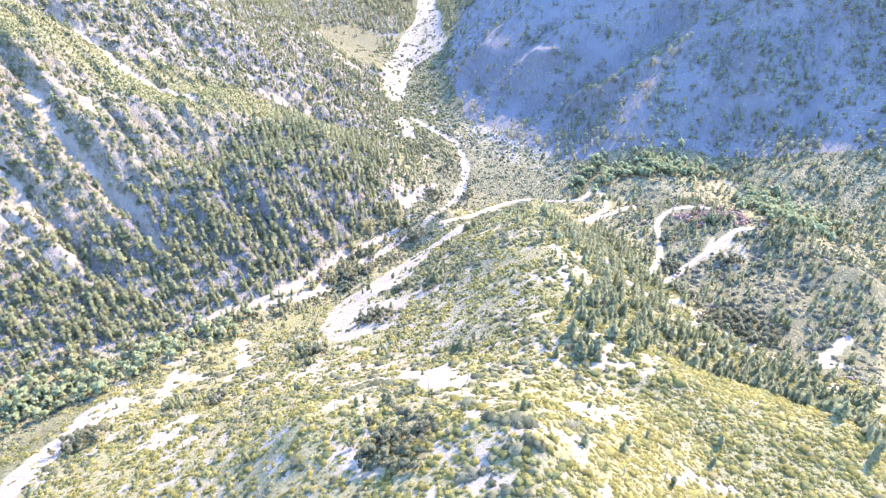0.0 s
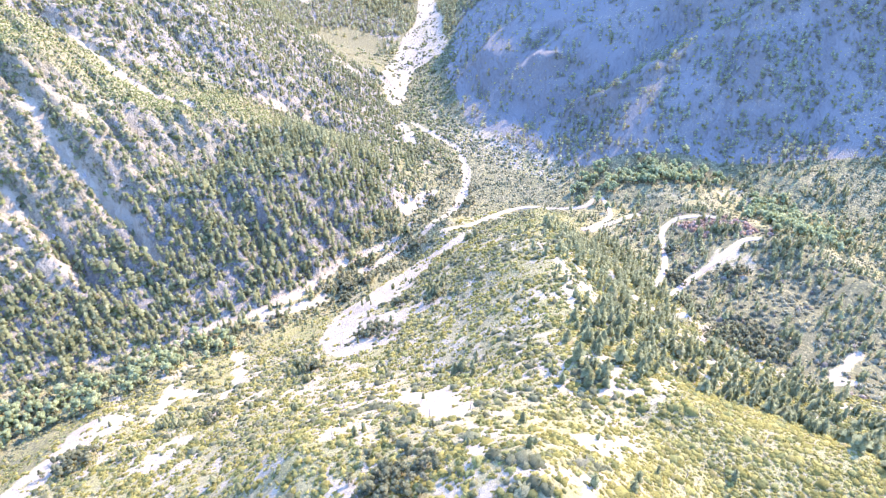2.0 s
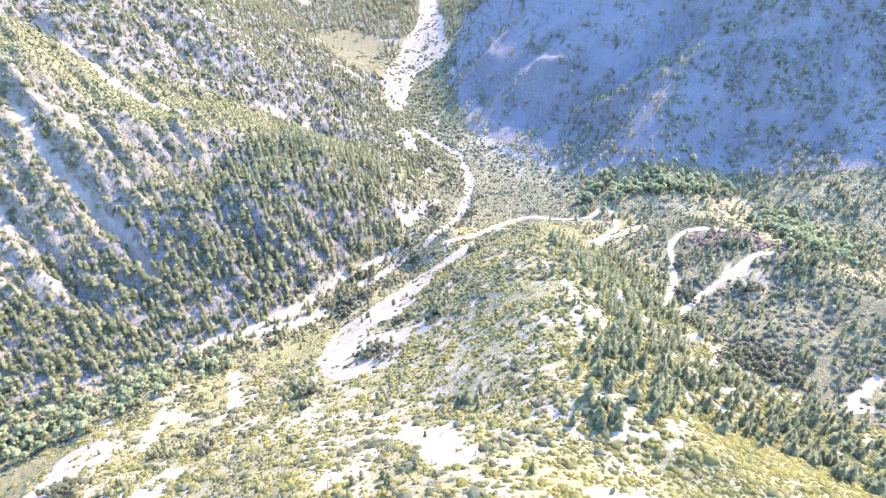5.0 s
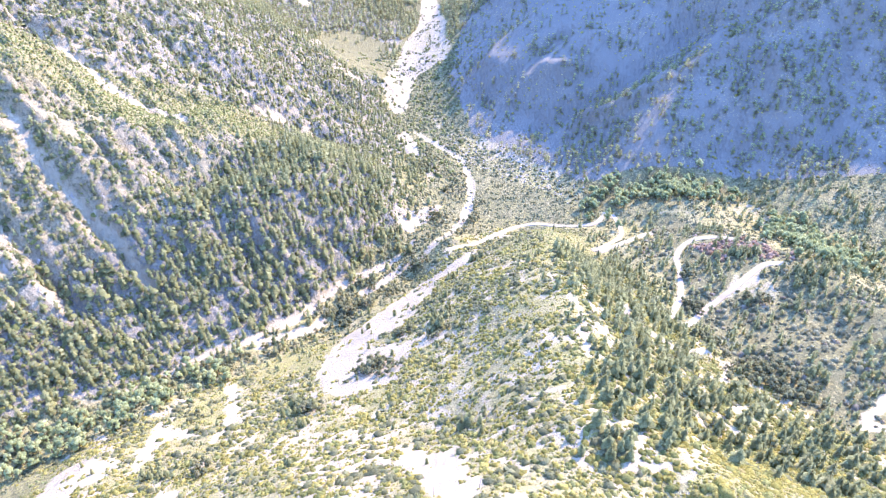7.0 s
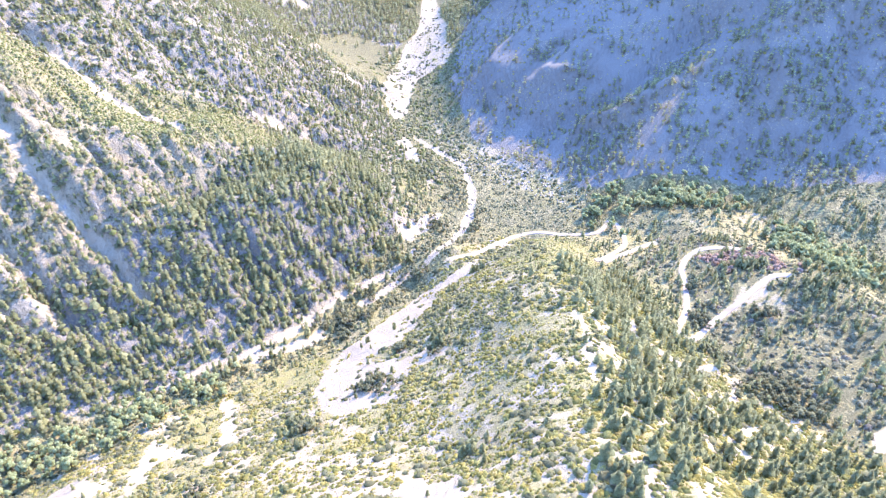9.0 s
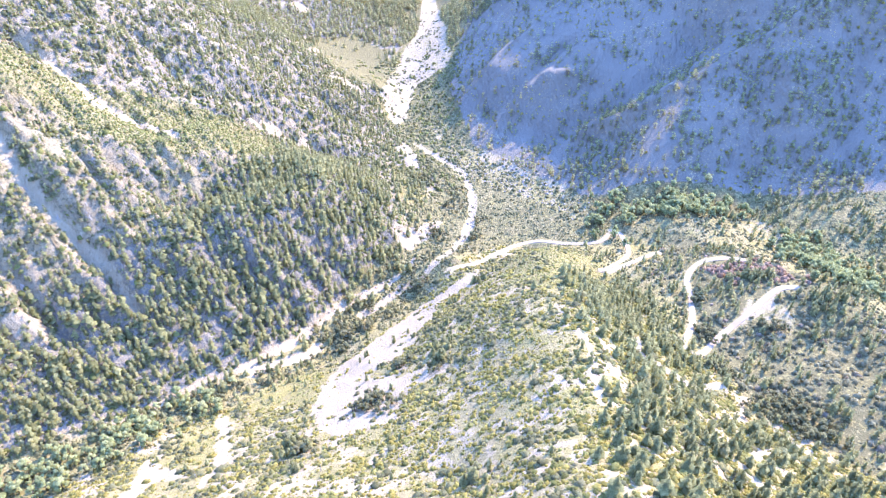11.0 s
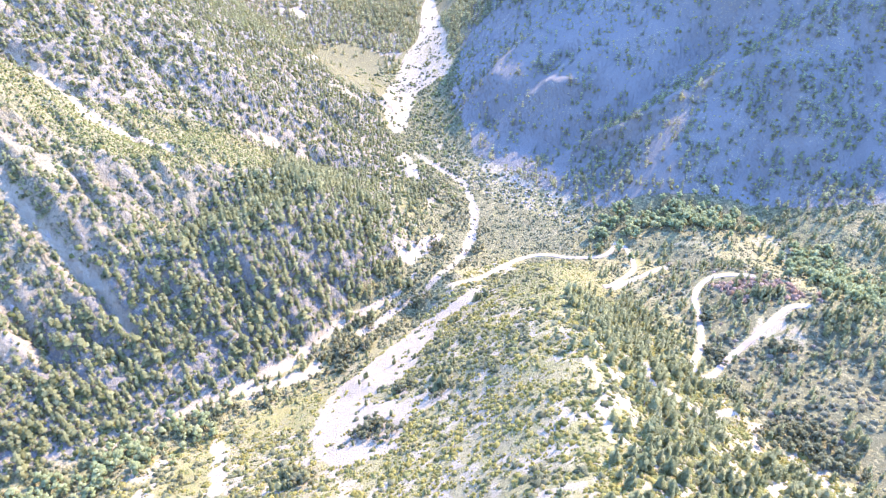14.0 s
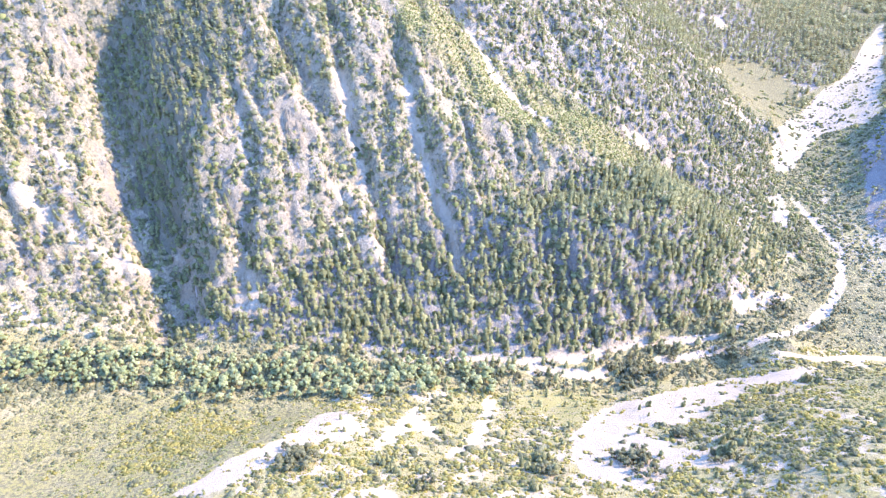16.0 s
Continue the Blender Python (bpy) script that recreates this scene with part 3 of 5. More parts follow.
def lattice(ix, iy, seed):
    h = (ix * 374761393 + iy * 668265263 + seed * 144269504) & 0x7FFFFFFF
    h = ((h ^ (h >> 13)) * 1274126177) & 0x7FFFFFFF
    return ((h ^ (h >> 16)) & 0xFFFF) / 65535.0


def rough(x, y, seed=0, octaves=1):
    """Smooth noise in 0..1 over the plan; halved in size and strength at each octave."""
    total, top, amp = 0.0, 0.0, 1.0
    for o in range(octaves):
        fx, fy = x * 2 ** o + 17.3 * seed, y * 2 ** o - 9.1 * seed
        ix, iy = np.floor(fx).astype(np.int64), np.floor(fy).astype(np.int64)
        u, v = fx - ix, fy - iy
        u, v = u * u * (3 - 2 * u), v * v * (3 - 2 * v)
        s = seed * 7 + o
        total = total + amp * ((lattice(ix, iy, s) * (1 - u) + lattice(ix + 1, iy, s) * u) * (1 - v) + (lattice(ix, iy + 1, s) * (1 - u) + lattice(ix + 1, iy + 1, s) * u) * v)
        top, amp = top + amp, amp * 0.5
    return total / top


def smooth(v, lo, hi):
    t = np.clip((v - lo) / (hi - lo), 0, 1)
    return t * t * (3 - 2 * t)


def spacing(lo, fine_lo, fine_hi, hi, step, growth=1.09):
    mid = np.arange(fine_lo, fine_hi + step, step)
    low, high, d = [mid[0]], [mid[-1]], step
    while low[-1] > lo:
        d *= growth
        low.append(low[-1] - d)
    d = step
    while high[-1] < hi:
        d *= growth
        high.append(high[-1] + d)
    return np.r_[low[:0:-1], mid, high[1:]]


GX = spacing(-4200, -690, 500, 4200, 2.75)
GY = spacing(-2500, 84, 650, 4600, 2.65)
GY = np.r_[GY[GY < 650], np.arange(650, 1080, 4.2), spacing(1000, 1080, 1090, 4600, 4.5)[8:]]
GY = np.unique(np.round(GY, 3))
X, Y = np.meshgrid(GX, GY)


def distance(points, reach):
    """How far each place of the ground lies from a course, and which of its points is nearest; far places count as 1e6."""
    d = np.full(X.shape, 1e6)
    pts = np.array(points, float)[:, :2]
    i0, i1 = np.searchsorted(GX, [pts[:, 0].min() - reach, pts[:, 0].max() + reach])
    j0, j1 = np.searchsorted(GY, [pts[:, 1].min() - reach, pts[:, 1].max() + reach])
    sub = np.s_[j0:j1, i0:i1]
    x, y, best = X[sub], Y[sub], d[sub]
    for a, b in zip(pts[:-1], pts[1:]):
        v = b - a
        t = np.clip(((x - a[0]) * v[0] + (y - a[1]) * v[1]) / max(v @ v, 1e-6), 0, 1)
        best = np.minimum(best, np.hypot(x - a[0] - t * v[0], y - a[1] - t * v[1]))
    d[sub] = best
    return d


def inside(outline, x, y):
    r, pts = np.zeros(np.shape(x), bool), list(outline)
    for (ax, ay), (bx, by) in zip(pts, pts[1:] + pts[:1]):
        if ay != by:
            r ^= ((ay > y) != (by > y)) & (x < (bx - ax) * (y - ay) / (by - ay) + ax)
    return r


def curve_through(points, n=8):
    """A rounded course through the points."""
    p = np.array(points, float)
    q = np.vstack([2 * p[0] - p[1], p, 2 * p[-1] - p[-2]])
    out = []
    for i in range(1, len(q) - 2):
        for t in np.arange(n) / n:
            out.append(0.5 * (2 * q[i] + (q[i + 1] - q[i - 1]) * t + (2 * q[i - 1] - 5 * q[i] + 4 * q[i + 1] - q[i + 2]) * t * t + (3 * q[i] - q[i - 1] - 3 * q[i + 1] + q[i + 2]) * t ** 3))
    return np.array(out + [p[-1]])


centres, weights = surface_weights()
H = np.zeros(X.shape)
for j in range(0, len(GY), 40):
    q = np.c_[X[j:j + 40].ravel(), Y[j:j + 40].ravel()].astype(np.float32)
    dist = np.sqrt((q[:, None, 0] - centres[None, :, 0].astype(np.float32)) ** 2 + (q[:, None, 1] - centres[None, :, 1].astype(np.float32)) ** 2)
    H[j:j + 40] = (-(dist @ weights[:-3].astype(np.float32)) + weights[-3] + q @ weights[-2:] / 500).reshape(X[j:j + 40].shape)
# far ranges close the view all round
far = smooth(np.hypot(X, Y - 500), 1500, 3200)
H = H * (1 - far) + far * (350 + 500 * rough(X / 700, Y / 700, 3, 4))

foot = distance(LANDFORMS["east_foot"], 80)
gy, gx = np.gradient(H, GY, GX)
steep = smooth(np.hypot(gx, gy), 0.38, 0.72)
WEST = [(-620, 100), (-497, 188), (-351, 290), (-212, 371), (-150, 420), (-91, 516), (-46, 600), (-10, 720), (-70, 850), (-100, 934), (-110, 1116), (-60, 1300), (-400, 1500), (-1200, 1200), (-1200, 200)]
EAST = [(30, 800), (98, 712), (147, 655), (255, 645), (348, 600), (480, 570), (900, 600), (900, 1300), (300, 1500), (60, 1400), (0, 950)]
SPUR = [(-340, 120), (-281, 255), (-226, 320), (-126, 410), (-75, 430), (-20, 520), (50, 596), (128, 530), (160, 372), (221, 281), (330, 160), (300, 60), (260, -70), (-200, -70), (-240, 60)]
west, east, spur = inside(WEST, X, Y), inside(EAST, X, Y), inside(SPUR, X, Y)
# ribs and runnels down the fall line of each slope
wa, wu = X * 0.52 + Y * 0.854, -X * 0.854 + Y * 0.52
na, nu = -X * 0.5 + Y * 0.86, X * 0.86 + Y * 0.5
ea, eu = X * 0.8 - Y * 0.6, X * 0.6 + Y * 0.8
north = smooth(Y - 0.25 * X, 640, 760)
sway = 14 * (rough(X / 60, Y / 60, 5, 2) - 0.5)
rib_w = np.abs(rough((wa + sway) / 17, wu / 130, 11, 2) - 0.5) * 2
rib_n = np.abs(rough((na + sway) / 18, nu / 130, 12, 2) - 0.5) * 2
rib_e = np.abs(rough((ea + sway) / 26, eu / 150, 13, 2) - 0.5) * 2
H += steep * (west | east) * np.where(east, 9 * (rib_e - 0.35), 11 * (rib_w * (1 - north) + rib_n * north - 0.35))
for height, width, course in RIBS.values():
    d = distance(curve_through(course), width) + 6 * (rough(X / 14, Y / 14, 33, 3) - 0.5)
    H += height * np.clip(1 - d / width, 0, 1) ** 1.3 * smooth(np.minimum(foot, 80), 8, 75)
H += (0.4 + steep) * 3.0 * (rough(X / 22, Y / 22, 21, 4) - 0.5)
crag = 1 - np.abs(rough((wa + sway) / 7, wu / 26, 23, 3) - 0.5) * 4
H += steep * west * 6.0 * np.clip(crag, -0.6, 1)
H += steep * west * 6.0 * (rough((wa + sway) / 5, wu / 16, 22, 3) - 0.5)

GULLY_DEPTH = np.zeros(X.shape)
for depth, width, course in GULLIES.values():
    d = distance(curve_through(course), 3 * width) + 0.35 * width * (rough(X / 12, Y / 12, 31, 2) - 0.5)
    GULLY_DEPTH = np.maximum(GULLY_DEPTH, depth * np.exp(-1.2 * (np.clip(d, 0, 1e5) / width) ** 2))
H -= GULLY_DEPTH

HILLSIDE = ("gully_floor", "gully_floor_north", "rib_scar")
bare = np.zeros(X.shape)
for name, (width, course) in BARE.items():
    d = distance(curve_through(course), 2.5 * width + 8)
    edge = d + (0.8 * width + 1.5) * (rough(X / 13, Y / 13, 41, 3) - 0.5)
    if name == "west_channel":
        edge = edge + 3 * smooth(rough(X / 17, Y / 17, 48, 2), 0.45, 0.65)
    bare = np.maximum(bare, 1 - smooth(edge, 0.4 * width, 1.4 * width))
    if name in HILLSIDE:
        bare = np.where(d < 3 * width, np.minimum(bare, 0.72), bare)
    if name.endswith("channel"):
        H -= 1.2 * (1 - smooth(d, 0.5 * width, 1.3 * width))


def softened(mask):
    p = np.pad(mask * 1.0, 1, mode="edge")
    return (p[:-2, 1:-1] + p[2:, 1:-1] + p[1:-1, :-2] + p[1:-1, 2:] + 2 * p[1:-1, 1:-1]) / 6


wx, wy = 5 * (rough(X / 9, Y / 9, 45, 3) - 0.5), 5 * (rough(X / 9, Y / 9, 49, 3) - 0.5)
SANDY = np.zeros(X.shape)
for name, outline in SAND.items():
    SANDY = np.maximum(SANDY, softened(inside(outline, X + wx, Y + wy)))
bare = np.maximum(bare, SANDY)
for name, outline in SCREE.items():
    bare = np.maximum(bare, (0.9 if "chute" in name else 0.42 if "gravel" in name else 0.58) * softened(inside(outline, X + wx, Y + wy)))

still = np.maximum(np.maximum(inside(PATCHES["terrace_meadow"], X, Y), inside(PATCHES["terrace_meadow_low"], X, Y)), inside(PATCHES["knoll_meadow"], X, Y)) * 1.0
loose = spur * smooth(rough(X / 8, Y / 8, 43, 3), 0.49, 0.62) * (1 - 0.5 * inside(PATCHES["chaparral_near"], X, Y)) * (1 - still)
bare = np.maximum(bare, 0.62 * loose)
# braids, bars and stony islands of the broad wash
braid = smooth(rough(X / 11, Y / 42, 47, 3), 0.47, 0.62)
bare = np.where(Y > 700, bare * (1 - 0.5 * braid), bare)
bare = np.maximum(bare, inside(PATCHES["flood_plain_patch"], X, Y) * (0.1 + 0.5 * rough(X / 5, Y / 5, 44, 3)))
slabby = rough((wa + sway) / 9, wu / 34, 46, 3)
slab_face = west * smooth(slabby, 0.5, 0.62) * (1 - 0.7 * inside(PATCHES["wall_forest"], X, Y)) * (1 - inside(PATCHES["green_ridge_patch"], X, Y)) * (1 - 0.85 * north)
bare = np.maximum(bare, 0.25 * slab_face)

ROAD_LINES = {}
road_near = np.zeros(X.shape, bool)


def at(x, y, field=None):
    """The ground's height, or another field of the ground, at places of the plan."""
    f = H if field is None else field
    i = np.clip(np.searchsorted(GX, x) - 1, 0, len(GX) - 2)
    j = np.clip(np.searchsorted(GY, y) - 1, 0, len(GY) - 2)
    u, v = (x - GX[i]) / (GX[i + 1] - GX[i]), (y - GY[j]) / (GY[j + 1] - GY[j])
    return (f[j, i] * (1 - u) + f[j, i + 1] * u) * (1 - v) + (f[j + 1, i] * (1 - u) + f[j + 1, i + 1] * u) * v


for name, (width, course) in ROADS.items():
    line = along(curve_through(course), 2.5)
    z = at(line[:, 0], line[:, 1])
    z = np.convolve(np.pad(z, 10, mode="edge"), np.ones(21) / 21, "valid")
    ROAD_LINES[name] = (width, np.c_[line, z])
    d = distance(line, 4 * width)
    box = d < 3.2 * width
    px, py = X[box], Y[box]
    near = np.argmin((px[:, None] - line[None, :, 0]) ** 2 + (py[:, None] - line[None, :, 1]) ** 2, axis=1)
    k = smooth(d[box], 0.75 * width, 2.4 * width)
    H[box] = H[box] * k + (z[near] - 0.35) * (1 - k)
    road_near |= d < 0.8 * width
    bare = np.maximum(bare, 0.55 * (1 - smooth(d, 0.5 * width, 1.3 * width)))

meadow = np.zeros(X.shape)
for name in ("terrace_meadow", "terrace_meadow_low", "knoll_meadow", "far_meadow_patch", "wash_meadow"):
    meadow = np.maximum(meadow, inside(PATCHES[name], X, Y) * 1.0)
thick = np.maximum(inside(PATCHES["chaparral_near"], X, Y) * 1.0, 0.6 * inside(PATCHES["chaparral_west"], X, Y))
grass = np.clip(meadow * (0.5 + 0.6 * rough(X / 16, Y / 16, 51, 3)) + (0.4 + 0.9 * thick) * spur * rough(X / 9, Y / 9, 52, 3), 0, 1)
grass = np.where(meadow > 0, 0.65 + 0.5 * rough(X / 16, Y / 16, 51, 3), grass)
grass = np.maximum(grass, ~(west | east) * np.clip(0.25 + 0.9 * rough(X / 11, Y / 11, 54, 3), 0, 0.85))
grass = np.maximum(grass, 0.75 * inside(PATCHES["green_ridge_patch"], X, Y))
grass = np.maximum(grass, 0.26 * west * (1 - north) * (1 - 0.8 * inside(PATCHES["wall_forest"], X, Y)))
# the east slope is nearly all grey brush, whose colour carries the haze
brush = np.where(east, 0.72 + 0.28 * smooth(rough(X / 28, Y / 28, 53, 3), 0.34, 0.6), np.where(west, 0.4 + 0.22 * north, 0.15) * (0.4 + 0.9 * rough(X / 25, Y / 25, 53, 3)))
brush = np.maximum(brush, 0.6 * inside(PATCHES["wall_forest"], X, Y))
brush = np.maximum(brush, 0.9 * smooth(Y, 1080, 1180) * (0.5 + 0.5 * inside(PATCHES["far_forest"], X, Y)) * (1 - 0.7 * inside(PATCHES["far_meadow_patch"], X, Y)))
brush = np.maximum(brush, smooth(Y, 1330, 1420))
brush = np.maximum(brush, inside(PATCHES["far_forest"], X, Y) * 1.0)
brush = np.maximum(brush, 0.1 * spur * (1 - meadow) * (1 - 0.6 * inside(PATCHES["chaparral_near"], X, Y)))
brush = np.maximum(brush, (0.26 + 0.3 * smooth(Y, 540, 600)) * ~(west | east | spur))
brush = np.maximum(brush, 0.5 * inside(PATCHES["east_meadow"], X, Y))
brush = np.clip(np.maximum(brush, np.maximum(0.68 * inside(PATCHES["road_scrub"], X, Y), 0.2 * inside(PATCHES["knoll_flat"], X, Y))), 0, 1) * (1 - 0.6 * slab_face) * (1 - smooth(bare, 0.2, 0.6)) * (1 - 0.35 * meadow)
brush = np.where(inside(PATCHES["knoll_meadow"], X, Y), 0.3, np.where(inside(PATCHES["green_ridge_patch"], X, Y), 0.42, np.where(inside(PATCHES["far_meadow_patch"], X, Y), 0.7, brush)))
brush = np.maximum(brush, 0.42 * (inside(PATCHES["terrace_meadow"], X, Y) | inside(PATCHES["wash_meadow"], X, Y)) * (1 - smooth(bare, 0.2, 0.6)))
# deep shade of the ravine put into the ground as full brush cover
brush = np.where(inside(PATCHES["ravine_shade_woods"], X, Y), 1.0, brush)
gy, gx = np.gradient(H, GY, GX)
cliff = smooth(np.hypot(gx, gy), 0.55, 0.95)
rock = np.clip(cliff * (0.35 + 0.9 * rough(X / 14, Y / 14, 61, 3)) * (1 - 0.85 * grass), 0, 1)
rock = np.maximum(rock, 0.9 * slab_face * smooth(np.hypot(gx, gy), 0.3, 0.6))

nx, ny = len(GX), len(GY)
ids = np.arange(nx * ny).reshape(ny, nx)
quads = np.stack([ids[:-1, :-1], ids[:-1, 1:], ids[1:, 1:], ids[1:, :-1]], -1).reshape(-1, 4)


def fast_mesh(name, verts, loops, sides, mats, mat_index=None, smooth_shade=False):
    me = bpy.data.meshes.new(name)
    me.vertices.add(len(verts))
    me.vertices.foreach_set("co", np.asarray(verts, np.float32).ravel())
    n = len(loops) // sides
    me.loops.add(len(loops))
    me.loops.foreach_set("vertex_index", np.asarray(loops, np.int32))
    me.polygons.add(n)
    me.polygons.foreach_set("loop_start", np.arange(0, n * sides, sides, dtype=np.int32))
    for m in mats:
        me.materials.append(m)
    if mat_index is not None:
        me.polygons.foreach_set("material_index", np.asarray(mat_index, np.int32))
    me.polygons.foreach_set("use_smooth", np.full(n, smooth_shade))
    me.update(calc_edges=True)
    return me


land = fast_mesh("ground", np.c_[X.ravel(), Y.ravel(), H.ravel()], quads.ravel(), 4, [GROUND], None, True)
layer = land.color_attributes.new("cover", "FLOAT_COLOR", "POINT")
layer.data.foreach_set("color", np.c_[bare.ravel(), grass.ravel(), rock.ravel(), brush.ravel()].astype(np.float32).ravel())
ground = tagged(new("ground", land), "rugged mountain canyon ground of pale granite soil and rock", "terrain", kind="structure")

# dirt roads: a crowned bed with a low berm on either side
for name, (width, line) in ROAD_LINES.items():
    d = np.gradient(line[:, :2], axis=0)
    d /= np.linalg.norm(d, axis=1)[:, None]
    side = np.c_[-d[:, 1], d[:, 0]]
    profile = [(-0.72, -0.9), (-0.56, 0.12), (-0.46, 0.0), (-0.15, 0.06), (0.15, 0.06), (0.46, 0.0), (0.56, 0.12), (0.72, -0.9)]
    wob = 1 + 0.22 * (rough(line[:, 0] / 9, line[:, 1] / 9, 71, 2) - 0.5)
    rows = np.stack([np.c_[line[:, :2] + side * (o * width * wob)[:, None], line[:, 2] + u] for o, u in profile], 1)
    k, m = rows.shape[:2]
    g = np.arange(k * m).reshape(k, m)
    f = np.stack([g[:-1, :-1], g[1:, :-1], g[1:, 1:], g[:-1, 1:]], -1).reshape(-1)[:]
    tagged(new("road", fast_mesh("road", rows.reshape(-1, 3), f, 4, [DIRT], None, True)), "pale graded dirt road winding over the slope", "dirt road", kind="structure")


# ---- plants: patterns ----
rng = np.random.default_rng(7)


class Shape:
    def __init__(self):
        self.v, self.t, self.m = [], [], []

    def add(self, verts, tris, mat):
        k = len(self.v)
        self.v += [tuple(p) for p in verts]
        self.t += [tuple(k + i for i in t) for t in tris]
        self.m += [mat] * len(tris)

    def arrays(self):
        return np.array(self.v, float), np.array(self.t, int), np.array(self.m, int)


def limb(s, a, b, ra, rb, sides=4, mat=0):
    a, b = Vector(a), Vector(b)
    q = (b - a).to_track_quat("Z", "Y")
    ring = [a + q @ Vector((ra * math.cos(w), ra * math.sin(w), 0)) for w in np.linspace(0, 2 * math.pi, sides, endpoint=False)]
    top = [b + q @ Vector((rb * math.cos(w), rb * math.sin(w), 0)) for w in np.linspace(0, 2 * math.pi, sides, endpoint=False)]
    t = []
    for i in range(sides):
        j = (i + 1) % sides
        t += [(i, j, sides + j), (i, sides + j, sides + i)]
    s.add(ring + top, t, mat)


def conifer(tiers, boughs, slim, mats=(0, 1), bare_to=0.12, gaps=0.0, sides=5, fine=1.0):
    """A conifer one unit high: a tapered trunk and tiers of drooping boughs."""
    s = Shape()
    lean = rng.uniform(-0.03, 0.03, 2)
    limb(s, (0, 0, -0.05), (lean[0], lean[1], 0.93), 0.022, 0.004, sides, mats[0])
    for k in range(tiers):
        f = k / (tiers - 1)
        z = bare_to + (0.93 - bare_to) * f
        r = slim * (1 - f) ** 0.55 * (0.8 + 0.4 * f) * rng.uniform(0.6, 1.25) + 0.02
        turn = rng.uniform(0, 6.28)
        for i in range(boughs):
            if rng.random() < gaps:
                continue
            w = turn + 6.283 * (i + rng.uniform(-0.25, 0.25)) / boughs
            q = r * rng.uniform(0.55, 1.3)
            drop = q * rng.uniform(0.05, 0.55)
            half = q * rng.uniform(0.45, 0.7) * fine
            c, d = math.cos(w), math.sin(w)
            base = (lean[0] * z, lean[1] * z)
            mid, tip = 0.55 * q, q
            s.add([(base[0], base[1], z + 0.075), (base[0] + mid * c - half * d, base[1] + mid * d + half * c, z - 0.5 * drop),
                   (base[0] + tip * c, base[1] + tip * d, z - drop + rng.uniform(-0.02, 0.02)), (base[0] + mid * c + half * d, base[1] + mid * d - half * c, z - 0.5 * drop)],
                  [(0, 2, 1), (0, 3, 2)], mats[1])
    s.add([(lean[0] + 0.02, lean[1], 0.9), (lean[0] - 0.01, lean[1] + 0.018, 0.9), (lean[0] - 0.01, lean[1] - 0.018, 0.9), (lean[0], lean[1], 1.0)], [(0, 1, 3), (1, 2, 3), (2, 0, 3)], mats[1])
    return s


def clump(s, centre, size, tufts, mat, squash=0.8, base=True):
    """A ragged leaf clump: a lumpy core and loose tufts round it."""
    bm = bmesh.new()
    bmesh.ops.create_icosphere(bm, subdivisions=1, radius=0.5)
    off = rng.uniform(0, 50, 3)
    bm.verts.ensure_lookup_table()
    vs = []
    for v in bm.verts:
        k = 1 + 0.9 * noise.noise(Vector(off) + v.co * 3.2)
        vs.append((centre[0] + size * v.co.x * k, centre[1] + size * v.co.y * k, centre[2] + size * squash * v.co.z * k))
    ts = [tuple(v.index for v in f.verts) for f in bm.faces if base or f.calc_center_median().z > -0.12]
    bm.free()
    s.add(vs, ts, mat)
    for _ in range(tufts):
        w, e = rng.uniform(0, 6.283), math.asin(rng.uniform(-0.15, 1.0))
        d = np.array([math.cos(w) * math.cos(e), math.sin(w) * math.cos(e), math.sin(e) * squash])
        a = np.array(centre) + d * size * 0.36
        b = np.array(centre) + d * size * rng.uniform(0.55, 0.78)
        t = np.cross(d, rng.normal(size=3))
        t = t / np.linalg.norm(t) * size * rng.uniform(0.10, 0.2)
        u = np.cross(2 * t, b - a)
        t = t if u[2] + 0.2 * (u @ d) >= 0 else -t
        s.add([a - t, b - 0.4 * t, b + 0.5 * t, a + t], [(0, 3, 2), (0, 2, 1)], mat)


def shrub(tufts=9, sides=6):
    """A low dense shrub one unit across: a lumpy dome with loose tufts."""
    s = Shape()
    high = rng.uniform(0.34, 0.52)
    vs = [(0.12 * rng.normal(), 0.12 * rng.normal(), high)]
    for r, z in ((0.34, 0.78), (0.5, 0.0)):
        for i in range(sides):
            w, k = 6.283 * (i + rng.uniform(-0.4, 0.4)) / sides, rng.uniform(0.6, 1.35)
            vs.append((r * k * math.cos(w), r * k * math.sin(w), high * z * rng.uniform(0.8, 1.1) - 0.06))
    ts = []
    for i in range(sides):
        j = (i + 1) % sides
        ts += [(0, 1 + i, 1 + j), (1 + i, 1 + sides + i, 1 + sides + j), (1 + i, 1 + sides + j, 1 + j)]
    s.add(vs, ts, 0)
    for _ in range(tufts):
        w, e = rng.uniform(0, 6.283), math.asin(rng.uniform(0.1, 1.0))
        d = np.array([math.cos(w) * math.cos(e), math.sin(w) * math.cos(e), math.sin(e) * high * 2])
        a, b = d * 0.34, d * rng.uniform(0.5, 0.68)
        t = np.cross(d, rng.normal(size=3))
        t = t / np.linalg.norm(t) * rng.uniform(0.10, 0.2)
        u = np.cross(2 * t, b - a)
        t = t if u[2] + 0.2 * (u @ d) >= 0 else -t
        s.add([a - t, b - 0.4 * t, b + 0.5 * t, a + t], [(0, 3, 2), (0, 2, 1)], 0)
    return s


